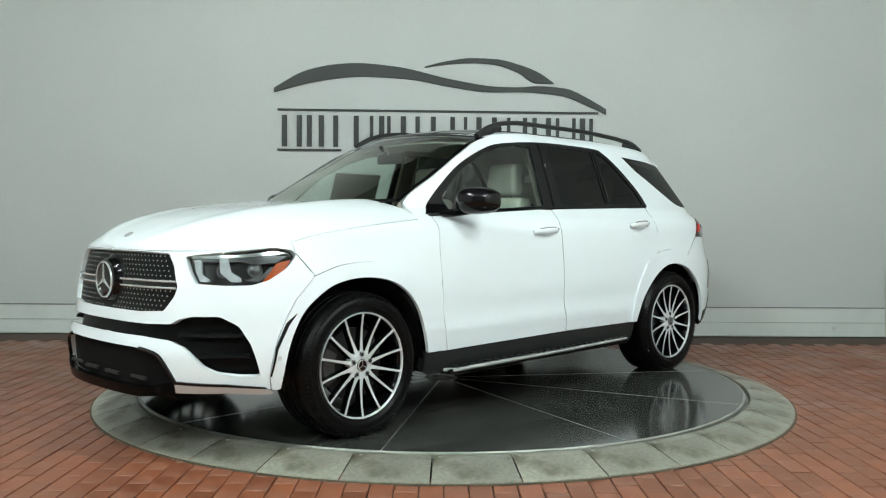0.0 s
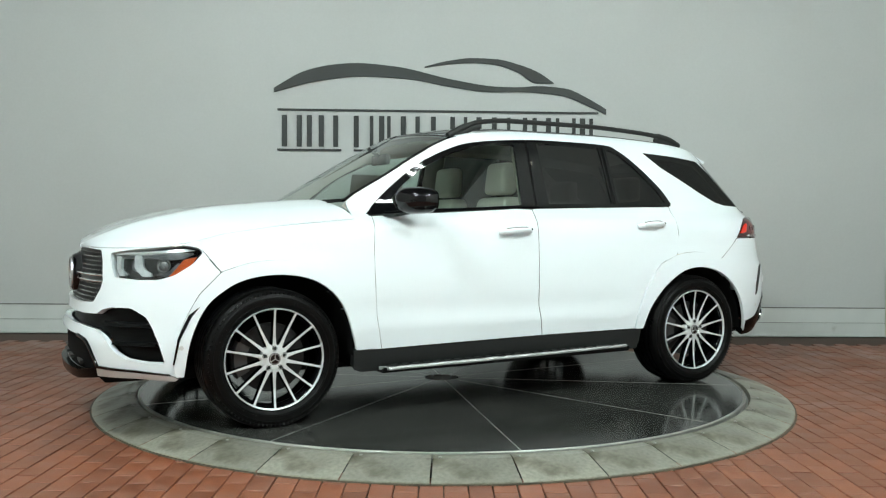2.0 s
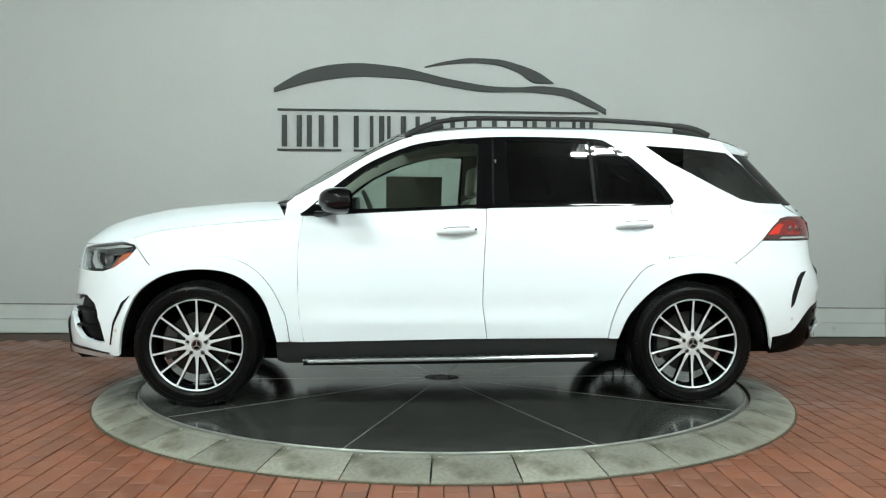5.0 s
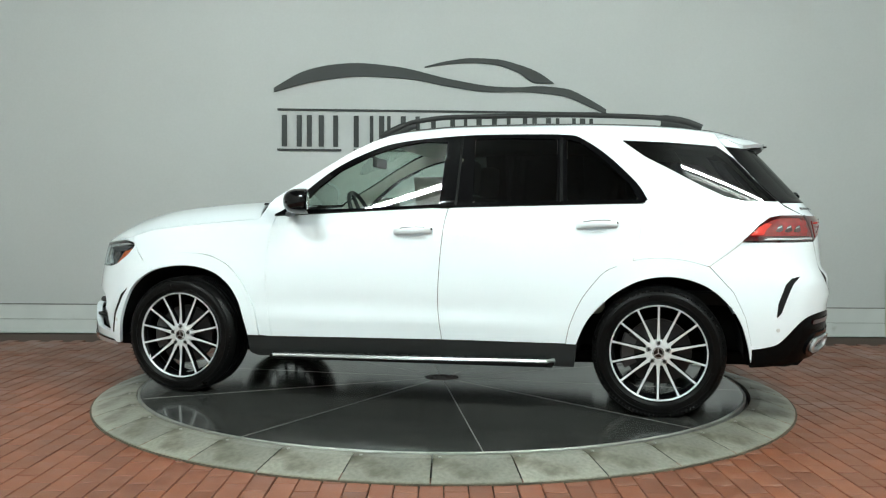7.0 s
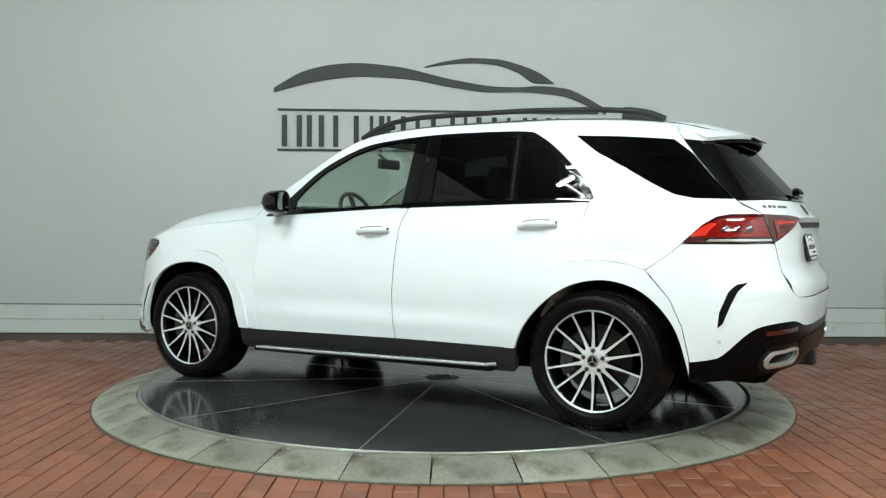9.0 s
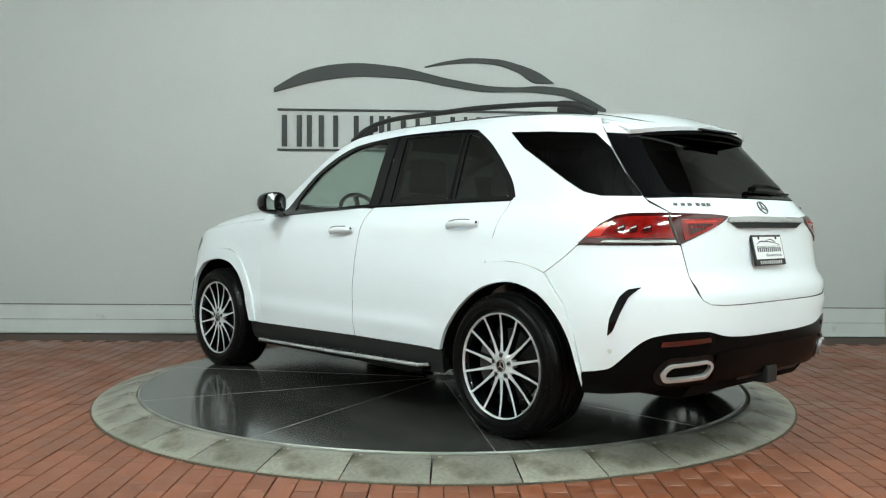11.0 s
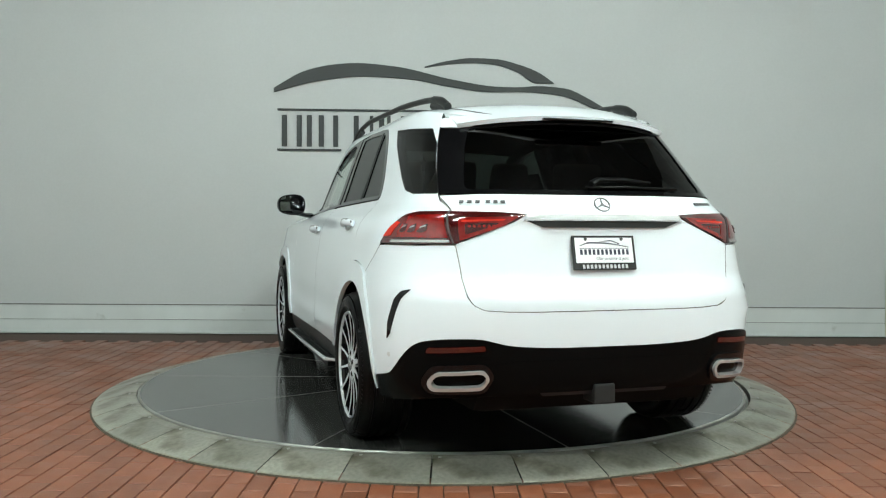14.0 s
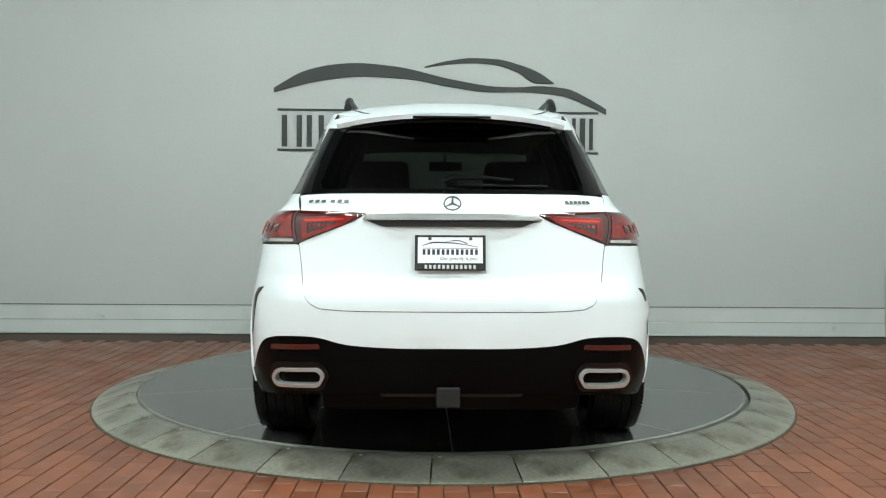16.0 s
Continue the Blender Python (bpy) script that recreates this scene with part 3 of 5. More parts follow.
ARCH_F_IN = bend([(1.958, 0.300), (1.932, 0.479), (1.865, 0.640), (1.781, 0.727), (1.662, 0.790), (1.491, 0.815), (1.318, 0.795), (1.191, 0.730), (1.101, 0.619), (1.046, 0.453), (1.030, 0.385)])
ARCH_R_OUT = bend([(-0.973, 0.400), (-1.000, 0.52), (-1.068, 0.67), (-1.178, 0.808), (-1.25, 0.850), (-1.350, 0.888), (-1.500, 0.905), (-1.66, 0.890), (-1.77, 0.858)])
ARCH_R_IN = bend([(-1.995, 0.330), (-1.975, 0.430), (-1.935, 0.555), (-1.858, 0.665), (-1.740, 0.755), (-1.584, 0.797), (-1.430, 0.785), (-1.300, 0.730), (-1.185, 0.640), (-1.090, 0.526), (-1.035, 0.400)])
LAMP = [fr(0.580, 0.930), fr(0.620, 0.856), fr(0.655, 0.806), (2.170, 0.798), (2.075, 0.800), (2.005, 0.822), (1.912, 0.882), (1.862, 0.940), (1.880, 0.962), (1.955, 0.976), (2.150, 0.955)]
GRILLE = [fr(-0.01, 0.950), fr(0.30, 0.950), fr(0.482, 0.944), fr(0.530, 0.885), fr(0.552, 0.826), fr(0.570, 0.785), fr(0.560, 0.740), fr(0.508, 0.671), fr(0.35, 0.662), fr(-0.01, 0.654)]
INTAKE = [fr(-0.01, 0.598), fr(0.40, 0.602), fr(0.555, 0.608), fr(0.60, 0.634), fr(0.66, 0.648), (2.20, 0.650), (2.135, 0.605), (2.098, 0.525), (2.054, 0.370), (2.14, 0.373), (2.226, 0.388), fr(0.726, 0.42), fr(0.64, 0.51), fr(0.57, 0.535), fr(0.40, 0.545), fr(-0.01, 0.548)]
LOWER = [fr(-0.01, 0.490), fr(0.33, 0.488), fr(0.44, 0.482), fr(0.523, 0.458), fr(0.577, 0.390), fr(0.605, 0.335), fr(0.42, 0.300), fr(-0.01, 0.288)]
TAILLAMP = [(-1.945, 1.004), (-2.04, 1.095), (-2.10, 1.136), (-2.16, 1.148), re(0.685, 1.150), re(0.51, 1.146), re(0.370, 1.136), re(0.43, 1.104), re(0.672, 1.008), (-2.224, 1.004)]
QUARTER = [(-1.275, 1.600), (-1.55, 1.583), (-1.82, 1.560), (-1.925, 1.480), (-2.04, 1.350), (-2.160, 1.232), (-1.97, 1.236), (-1.866, 1.258), (-1.74, 1.320), (-1.563, 1.418), (-1.41, 1.500)]
HATCH_EDGE = [(-1.835, 1.600), (-1.935, 1.475), (-2.05, 1.345), (-2.168, 1.225), re(0.678, 1.14), re(0.680, 1.01), re(0.664, 0.94), re(0.655, 0.86), re(0.640, 0.785), re(0.615, 0.748), re(0.572, 0.728), re(0.48, 0.722), re(0.36, 0.720), re(-0.01, 0.718)]
VALANCE_TOP = bend([(-2.000, 0.400), (-2.10, 0.418), (-2.160, 0.446), (-2.275, 0.560), re(0.777, 0.595), re(0.66, 0.604), re(0.570, 0.600), re(0.450, 0.573), re(0.24, 0.561), re(-0.01, 0.560)])


TAIL_GLASS = [re(-0.0, 1.250), re(0.585, 1.250), re(0.595, 1.27), re(0.545, 1.44), re(0.500, 1.545), re(0.0, 1.572)]


def make_wheel(car):
    """One wheel, its face towards +y, its hub at the origin."""
    R, W = 0.376, 0.135
    barrel = part("wheel", lathe([(0.262, -0.20), (0.255, -0.12), (0.246, -0.05), (0.262, -0.014), (0.272, -0.006), (0.268, -0.03)], "y", 56), BLACK, car, "gloss black alloy wheel with machined spokes", True)
    prof = [(0.270, -0.235), (0.295, -0.255), (0.335, -0.268), (0.358, -0.262), (0.370, -0.245)]
    for k in range(5):
        y = -0.225 + k * 0.046
        prof += [(0.3755, y - 0.018), (0.376, y + 0.016), (0.369, y + 0.018), (0.369, y + 0.026)] if k < 4 else [(0.375, y - 0.016), (0.372, y + 0.010)]
    prof += [(0.367, -0.024), (0.357, -0.008), (0.350, -0.003), (0.348, 0.001), (0.340, 0.004), (0.337, 0.007), (0.331, 0.009), (0.329, 0.007), (0.318, 0.009), (0.304, 0.007), (0.302, 0.009), (0.297, 0.008), (0.295, 0.005), (0.286, 0.001), (0.277, -0.008), (0.270, -0.03)]
    part("tyre", lathe(prof, "y", 88), RUBBER, barrel, "black road tyre", True)
    # Tread blocks along the shoulder.
    bm = bmesh.new()
    for k in range(70):
        a = 2 * math.pi * k / 70
        m = Matrix.Rotation(-a, 4, "Y") @ pose(0.3640, -0.034, 0, 0, 0, 38)
        bmesh.ops.create_cube(bm, size=1, matrix=m @ Matrix.Diagonal((0.009, 0.026, 0.007, 1)))
    for k in range(96):
        a = 2 * math.pi * k / 96
        m = Matrix.Rotation(-a, 4, "Y") @ pose(0.3515, -0.0035, 0, 0, 0, 35)
        bmesh.ops.create_cube(bm, size=1, matrix=m @ Matrix.Diagonal((0.020, 0.006, 0.0065, 1)))
    tagged(part("tread", bm, RUBBER, barrel), kind="stuff")
    # Raised marks on the side wall, as plain bars.
    bm = bmesh.new()
    for start, n in ((20, 7), (110, 10), (200, 7), (290, 10)):
        for k in range(n):
            m = Matrix.Rotation(-radians(start + 3.4 * k), 4, "Y") @ pose(0.3115, 0.0085, 0)
            bmesh.ops.create_cube(bm, size=1, matrix=m @ Matrix.Diagonal((0.013, 0.0035, 0.008, 1)))
    tagged(part("side_marks", bm, RUBBER, barrel), kind="stuff")
    part("rim_lip", lathe([(0.2645, -0.012), (0.2665, -0.002), (0.2715, 0.001), (0.2735, -0.002), (0.2735, -0.010)], "y", 72), ALU, barrel, "bright machined rim lip", True)
    face = dark = None
    for k in range(14):
        m = pose(0, 0, 0, 0, -(360 / 14) * k + 90 - 0.0, 0)
        if face is None:
            wide = [(0.052, 0.0118), (0.085, 0.0092), (0.13, 0.0066), (0.19, 0.0052), (0.235, 0.0049), (0.267, 0.0062)]
            sag = curve((0.055, -0.016), (0.11, -0.021), (0.19, -0.017), (0.268, -0.0045))
            rows = [[(r, sag(r), -w), (r, sag(r) + 0.001, 0), (r, sag(r), w)] for r, w in wide]
            face = sheet("spoke_face", rows, ALU, barrel, "machined bright spoke face", 0.003)
            face.data.materials[0] = ALU
            rows2 = [[(r, sag(r) - 0.002, -w * 1.05), (r, sag(r) - 0.035, -w * 1.5), (r, sag(r) - 0.035, w * 1.5), (r, sag(r) - 0.002, w * 1.05)] for r, w in wide]
            dark = sheet("spoke", rows2, BLACK, barrel, "", 0)
        else:
            for src, nm in ((face, "spoke_face"), (dark, "spoke")):
                ob = new(nm, src.data)
                ob.parent = barrel
                ob.matrix_basis = m
        if k == 0:
            face.matrix_basis = dark.matrix_basis = m
    part("hub", lathe([(0.0, -0.014), (0.040, -0.014), (0.046, -0.012), (0.064, -0.014), (0.074, -0.022), (0.076, -0.055)], "y", 40), ALU, barrel, "machined hub face", True)
    for k in range(5):
        a = radians(72 * k + 18)
        bm = lathe([(0.0, -0.009), (0.009, -0.009), (0.011, -0.015), (0.0145, -0.0115), (0.016, -0.016)], "y", 12)
        bmesh.ops.translate(bm, verts=bm.verts[:], vec=(0.055 * math.cos(a), 0, 0.055 * math.sin(a)))
        part("wheel_bolt", bm, GREYTRIM, barrel)
    part("centre_cap", lathe([(0.0, -0.006), (0.028, -0.007), (0.033, -0.012)], "y", 28), BLACK, barrel, "black centre cap with a plain ring", True)
    part("cap_ring", lathe([(0.025, -0.0075), (0.026, -0.0045), (0.030, -0.0045), (0.031, -0.0105)], "y", 28), CHROME, barrel)
    for k in range(3):
        bm = box((-0.002, -0.0075, 0), (0.002, -0.005, 0.026))
        bmesh.ops.rotate(bm, verts=bm.verts[:], matrix=Matrix.Rotation(radians(120 * k), 3, "Y"))
        part("cap_bar", bm, CHROME, barrel)
    part("brake_disc", lathe([(0.075, -0.075), (0.10, -0.085), (0.187, -0.085), (0.187, -0.115), (0.10, -0.115)], "y", 48), IRON, barrel, "grey iron brake disc", True)
    bm = lathe([(0.135, -0.066), (0.205, -0.066), (0.215, -0.08), (0.215, -0.13), (0.135, -0.13)], "y", 10, (-28, 28))
    part("caliper", bm, material("caliper_grey", (0.08, 0.08, 0.083), 0.4, 0.5), barrel, "grey brake caliper")
    return barrel


def make_car():
    car = empty("suv", "white five-door luxury SUV with black trim standing on the turntable", "car")

    # --- doors and wings ---
    door = panel("front_door", DOOR_FRONT + [p for p in DLO_LOW if p[0] > -0.235] + DOOR_MID, PAINT, car, "white front door", rim=GAP)
    rear = panel("rear_door", DOOR_REAR + [(-1.40, 1.219), (-0.90, 1.209), (-0.26, 1.193)] + DOOR_MID, PAINT, car, "white rear door", rim=GAP)
    wing_top = [(1.0, 1.118), (1.2, HOOD_Z(1.2)), (1.45, HOOD_Z(1.45)), (1.74, HOOD_Z(1.74)), (1.875, HOOD_Z(1.875)), (1.862, 0.95)]
    panel("front_wing", [(0.885, 1.125), (0.906, 0.95), (0.908, 0.75), (0.898, 0.55), (0.868, 0.380)] + ARCH_F_OUT + wing_top[::-1] + [(0.996, 1.218), (0.93, 1.20), (0.885, 1.14)], PAINT, car, "white front wing", rim=PAINT, gap=0.001)
    panel("front_arch", ARCH_F_OUT + ARCH_F_NOSE + ARCH_F_IN, PAINT, car, "white wheel arch flare", lift=0.012, deep=0.022, step=0.028, rim=PAINT)
    panel("rear_arch", ARCH_R_OUT + [(-1.90, 0.72), (-1.965, 0.58), (-2.0, 0.42), (-2.0, 0.35)] + ARCH_R_IN, PAINT, car, "white wheel arch flare", lift=0.012, deep=0.022, step=0.028, rim=PAINT)

    # --- nose ---
    bumper = [(1.862, 0.945), (1.80, 0.862), (1.775, 0.838)] + ARCH_F_NOSE + [(2.15, 0.292), fr(0.60, 0.286), fr(0.40, 0.262), fr(-0.0, 0.255), fr(-0.0, 0.957), fr(0.30, 0.957), fr(0.50, 0.956), fr(0.60, 0.957), (2.15, 0.961), (1.95, 0.984), (1.90, 0.9985), (1.874, 1.004)]

    def nose_push(u, z):
        return 0.010 * math.exp(-((z - 0.52) / 0.02) ** 2) if u > 2.0 else 0.0
    panel("front_bumper", bumper, PAINT, car, "white front bumper with large dark intakes", holes=[LAMP, GRILLE, INTAKE, LOWER], side="middle", deep=0.035, gap=0.0015, r=0.012, step=0.03, push=nose_push, rim=PAINT)
    grille = panel("grille", inset(dense(GRILLE, 0.05), -0.004), SATIN, car, "black grille with a grid of small chrome studs", lift=-0.022, side="middle", deep=0.03, r=0, step=0.05)[0]
    studs = None
    for row in range(12):
        z = 0.670 + row * 0.0242
        if abs(z - 0.795) < 0.022:
            continue
        for k in range(-18, 19):
            y = (k + 0.5 * (row % 2)) * 0.0305
            edge = 0.485 + 0.085 * max(0, 1 - abs(z - 0.79) / 0.12)
            if abs(y) > edge - 0.01 or math.hypot(y, z - 0.80) < 0.135:
                continue
            p, n = Vector(skin(*fr(abs(y), z))), skin_normal(*fr(abs(y), z))
            if y < 0:
                p.y, n.y = -p.y, -n.y
            if studs is None:
                bm = bmesh.new()
                bmesh.ops.create_icosphere(bm, subdivisions=1, radius=0.0046, matrix=Matrix.Diagonal((1, 0.3, 1, 1)))
                ob = part("stud", bm, CHROME, grille, "", True)
                studs = ob.data
            else:
                ob = new("stud", studs)
                ob.parent = grille
            m = n.to_track_quat("Y", "Z").to_matrix().to_4x4()
            m.translation = p - n * 0.020
            ob.matrix_basis = m
    for s in (1, -1):
        rows = []
        for k in range(9):
            y = 0.135 + (0.556 - 0.135) * k / 8
            p = Vector(skin(*fr(y, 0.795)))
            rows.append([(p.x - 0.010 + dx, s * p.y, 0.795 + dz) for dx, dz in ((-0.02, 0.020), (0.0, 0.016), (0.0, 0.0), (0.0, -0.016), (-0.02, -0.018))])
        blade = sheet("grille_bar", rows, BLACK, grille, "black twin grille bar with two chrome edges", 0.002)
        for dz in (0.016, -0.016):
            part("bar_edge", sweep([(row[2][0] + 0.004, row[2][1], row[2][2] + dz) for row in rows], 0.0062, 8), CHROME, blade, "satin chrome edge", True)
    x0 = NOSE(0.8)
    bm = lathe([(0.0, 0.022), (0.085, 0.020), (0.105, 0.012), (0.118, -0.02), (0.13, -0.03)], "y", 40)
    bmesh.ops.rotate(bm, verts=bm.verts[:], matrix=Matrix.Rotation(radians(-90), 3, "Z"))
    bmesh.ops.translate(bm, verts=bm.verts[:], vec=(x0, 0, 0.80))
    part("emblem_disc", bm, BLACK, grille, "gloss black round emblem disc", True)
    bm = lathe([(0.086, 0.020), (0.087, 0.025), (0.093, 0.025), (0.095, 0.018)], "y", 40)
    bmesh.ops.rotate(bm, verts=bm.verts[:], matrix=Matrix.Rotation(radians(-90), 3, "Z"))
    bmesh.ops.translate(bm, verts=bm.verts[:], vec=(x0, 0, 0.80))
    part("emblem_ring", bm, CHROME, grille, "chrome emblem ring", True)
    for k in range(3):
        bm = prism([(-0.010, 0.0), (0.010, 0.0), (0.002, 0.087), (-0.002, 0.087)], 0.019, 0.026, "x")
        bmesh.ops.rotate(bm, verts=bm.verts[:], matrix=Matrix.Rotation(radians(120 * k), 3, "X"))
        bmesh.ops.translate(bm, verts=bm.verts[:], vec=(x0, 0, 0.80))
        part("emblem_bar", bm, CHROME, grille)

    intake = panel("front_intake", inset(dense(INTAKE, 0.05), -0.004), SATIN, car, "black meshed side intakes joined by a slot", lift=-0.05, side="middle", deep=0.0, r=0, step=0.05)[0]
    for s in (1, -1):
        for z0, z1, a, b in ((0.545, 0.572, 0.60, 2.125), (0.450, 0.474, 0.70, 2.10)):
            u0 = fr(a, z0)[0]
            rows = []
            for k in range(10):
                u = u0 + (b - u0) * k / 9
                rows.append([(lambda p, n, d: (p[0] - n.x * d, s * (p[1] - n.y * d), z))(skin(u, z), skin_normal(u, z), d) for z, d in ((z1, 0.05), (z1 - 0.004, 0.012), (z0 + 0.008, 0.010), (z0, 0.05))])
            sheet("intake_fin", rows, SATIN, intake, "", 0.002)
    lower = panel("lower_intake", inset(dense(LOWER, 0.05), -0.004), UNDER, car, "deep black lower intake with grey slots", lift=-0.028, side="middle", deep=0, r=0, step=0.05)[0]
    for y in (-0.36, -0.12, 0.12, 0.36):
        x = skin(*fr(abs(y), 0.34))[0]
        part("slot_bar", box((x - 0.03, y - 0.075, 0.332), (x - 0.012, y + 0.075, 0.348)), GREYTRIM, lower, "", bevel=0.003)
    lip = [fr(0.608, 0.336), fr(0.42, 0.302), fr(-0.0, 0.290), fr(-0.0, 0.250), fr(0.40, 0.255), fr(0.608, 0.282)]
    panel("front_lip", lip, VALANCE, car, "black lip under the lower intake", lift=0.013, side="middle", deep=0.035, r=0.0, gap=0)
    side_lip = [(1.985, 0.292), (2.02, 0.308), (2.182, 0.324), fr(0.608, 0.330), fr(0.608, 0.290), (2.175, 0.295), (2.0, 0.281)]
    panel("front_splitter", side_lip, PIPE, car, "thin silver splitter under the bumper corner", lift=0.012, deep=0.03, r=0.0, gap=0)
    panel("splitter_line", [(2.02, 0.309), (2.182, 0.325), fr(0.612, 0.331), fr(0.600, 0.345), (2.182, 0.336), (2.03, 0.316)], BLACK, car, "black line above the splitter", lift=0.013, deep=0.01, r=0.0, gap=0)
    for s in (1, -1):
        edge_line = [fr(0.40, 0.486), fr(0.46, 0.478), fr(0.527, 0.458), fr(0.580, 0.390), fr(0.608, 0.335)]
        part("intake_edge", sweep([(p[0] + 0.004, s * p[1], p[2]) for p in (skin(*q) for q in bend(edge_line))], 0.010, 8), BLACK, lower, "gloss black intake edge", True)
    panel("bumper_slit", [(1.885, 0.662), (1.940, 0.618), (1.992, 0.500), (2.014, 0.368), (2.006, 0.366), (1.982, 0.490), (1.926, 0.606)], BLACK, car, "narrow black air slit by the arch", lift=0.0145, gap=0, deep=0.004, r=0.0, step=0.02)

    # --- head lamps ---
    for ob, s in zip(panel("headlight", inset(dense(LAMP, 0.03), 0.001), BLACK, car, "black-masked headlight with two white light guides", lift=-0.030, gap=0, deep=0, r=0, step=0.035), (1, -1)):
        def piece(nm, poly, m, lift, lab="", r=0.008, deep=0.02):
            panel(nm, poly, m, ob, lab, lift=lift, gap=0, deep=deep, r=r, step=0.02, side="left" if s > 0 else "right")
        piece("light_guide", [fr(0.618, 0.918), fr(0.650, 0.920), fr(0.668, 0.852), fr(0.702, 0.830), fr(0.702, 0.815), fr(0.668, 0.815), fr(0.640, 0.862)], DRL, -0.012, "white light guide")
        piece("light_guide", [(2.178, 0.925), (2.148, 0.926), (2.146, 0.862), (2.112, 0.834), (2.112, 0.815), (2.152, 0.815), (2.184, 0.858)], DRL, -0.012, "white light guide")
        piece("bezel", [fr(0.606, 0.922), (2.155, 0.924), (1.96, 0.942), (1.905, 0.938), (1.955, 0.908), (2.06, 0.900), (2.10, 0.914), fr(0.615, 0.908)], BEZEL, -0.016, "grey upper bezel", 0.003)
        piece("bezel", [(2.045, 0.818), (2.00, 0.846), (1.965, 0.880), (1.985, 0.888), (2.03, 0.845), (2.10, 0.826)], BEZEL, -0.016, "grey lower bezel", 0.003)
        piece("brow", [fr(0.600, 0.938), (2.155, 0.943), (1.955, 0.962), (1.895, 0.952), (1.96, 0.944), (2.155, 0.926), fr(0.605, 0.925)], CHROME, -0.013, "chrome brow strip", 0.003)
        piece("turn_signal", [(1.955, 0.905), (1.890, 0.918), (1.925, 0.868), (1.995, 0.818), (2.032, 0.814), (2.00, 0.850)], AMBER, -0.010, "amber side signal")
        for yy in (2.06, 0.0):
            q = (2.055, 0.872) if yy else fr(0.745, 0.872)
            p, n = Vector(skin(*q)), skin_normal(*q)
            bm = lathe([(0.0, -0.004), (0.012, -0.003), (0.026, -0.010), (0.034, -0.004), (0.037, -0.012)], "y", 20)
            m = n.to_track_quat("Y", "Z").to_matrix().to_4x4()
            m.translation = p - n * 0.012
            bmesh.ops.transform(bm, verts=bm.verts[:], matrix=m)
            if s < 0:
                for v in bm.verts:
                    v.co.y = -v.co.y
            part("projector", bm, BEZEL, ob, "round dark projector lens", True)
        piece("lens", LAMP, LENS, -0.001, "clear lens", 0.01, 0.0)

    # --- bonnet ---
    def hood_y(x):
        u, z = x, HOOD_Z(x)
        lo, hi = 0.0, NOSE(z)
        if x >= NOSE(z) - 0.002:
            return 0.02
        a = max(0.0, (x - NOSE(z) + NOSE_LONG) / NOSE_LONG)
        return half_width(min(x, 2.2), z) * (1 - a ** NOSE_POWER) ** (1 / NOSE_POWER) - 0.002
    rows = []
    for i in range(41):
        s = i / 40
        x = 0.992 + (2.366 - 0.992) * (1 - (1 - s) ** 1.6)
        w, z0, z1 = hood_y(x), HOOD_Z(x) + 0.003, CROWN_Z(x)
        row = []
        for k in range(-18, 19):
            v = k / 18
            v = math.copysign(1 - (1 - abs(v)) ** 1.35, v)
            back = 0.13 * (1 - abs(v) ** 2.2) * max(0.0, 1 - s * 4)
            dome = 0.012 * math.exp(-((abs(v) - 0.55) / 0.12) ** 2) * min(1, (1 - s) * 3)
            row.append((x + back, v * w, z0 + (z1 - z0) * (1 - abs(v) ** (2.6 + 2.8 * (1 - s))) + dome))
        rows.append(row)
    hood = sheet("bonnet", rows, PAINT, car, "white bonnet with soft power domes", 0.015)
    part("bonnet_badge", lathe([(0, 0.006), (0.022, 0.005), (0.027, 0.0)], "z", 20), CHROME, hood, "small round bonnet badge").matrix_basis = pose(2.285, 0, CROWN_Z(2.285) + 0.001, 0, 28, 0)

    # --- cabin: screen, roof ---
    def screen(s, v, drop=0.0):
        xe = 1.0 - 0.79 * s
        ze = PILLAR(xe) - drop
        ye = skin(xe, ze)[1] - 0.012
        xc, zc = 1.16 - 0.815 * s, 1.212 + (1.693 - 1.212) * (s + 0.10 * s * (1 - s))
        k = 1 - abs(v) ** 2.3
        return (xe + (xc - xe) * k, v * ye, ze + (zc - drop * 0.5 - ze) * k)
    vs = [k / 14 for k in range(-14, 15)]
    sheet("windscreen", [[screen(s, v * 0.975) for v in vs] for s in (i / 16 for i in range(0, 17))], CLEAR, car, "clear windscreen with a black border", 0)
    for s in (1, -1):
        sheet("screen_border", [[screen(i / 16, s * v, -0.002) for v in (0.965, 0.98, 1.0)] for i in range(17)], BLACK, car, "", 0.004)
    sheet("screen_border", [[screen(sv, v, -0.002) for v in vs] for sv in (0.965, 0.98, 1.0)], BLACK, car, "", 0.004)
    sheet("cowl", [[screen(sv, v, -0.001) for v in vs] for sv in (-0.04, 0.0, 0.03)], SATIN, car, "black cowl below the windscreen", 0.004)

    def roof(s, v, drop=0.0):
        xe, xc = 0.21 - 2.20 * s, 0.345 - 2.395 * s
        ze = PILLAR(xe)
        ye = skin(xe, ze)[1] - 0.002
        k = 1 - abs(v) ** 2.5
        return (xe + (xc - xe) * k, v * ye, ze - drop + (ROOF_Z(xc) - ze) * k)
    wide = [math.copysign(1 - (1 - abs(v)) ** 1.3, v) for v in vs]
    sheet("roof", [[roof(i / 40, v) for v in wide] for i in range(41)], PAINT, car, "white roof", 0.02)
    sheet("sunroof", [[roof(0.004 + 0.48 * i / 16, v * 0.80, -0.004) for v in vs] for i in range(17)], BLACK, car, "black glass panorama roof", 0.006)
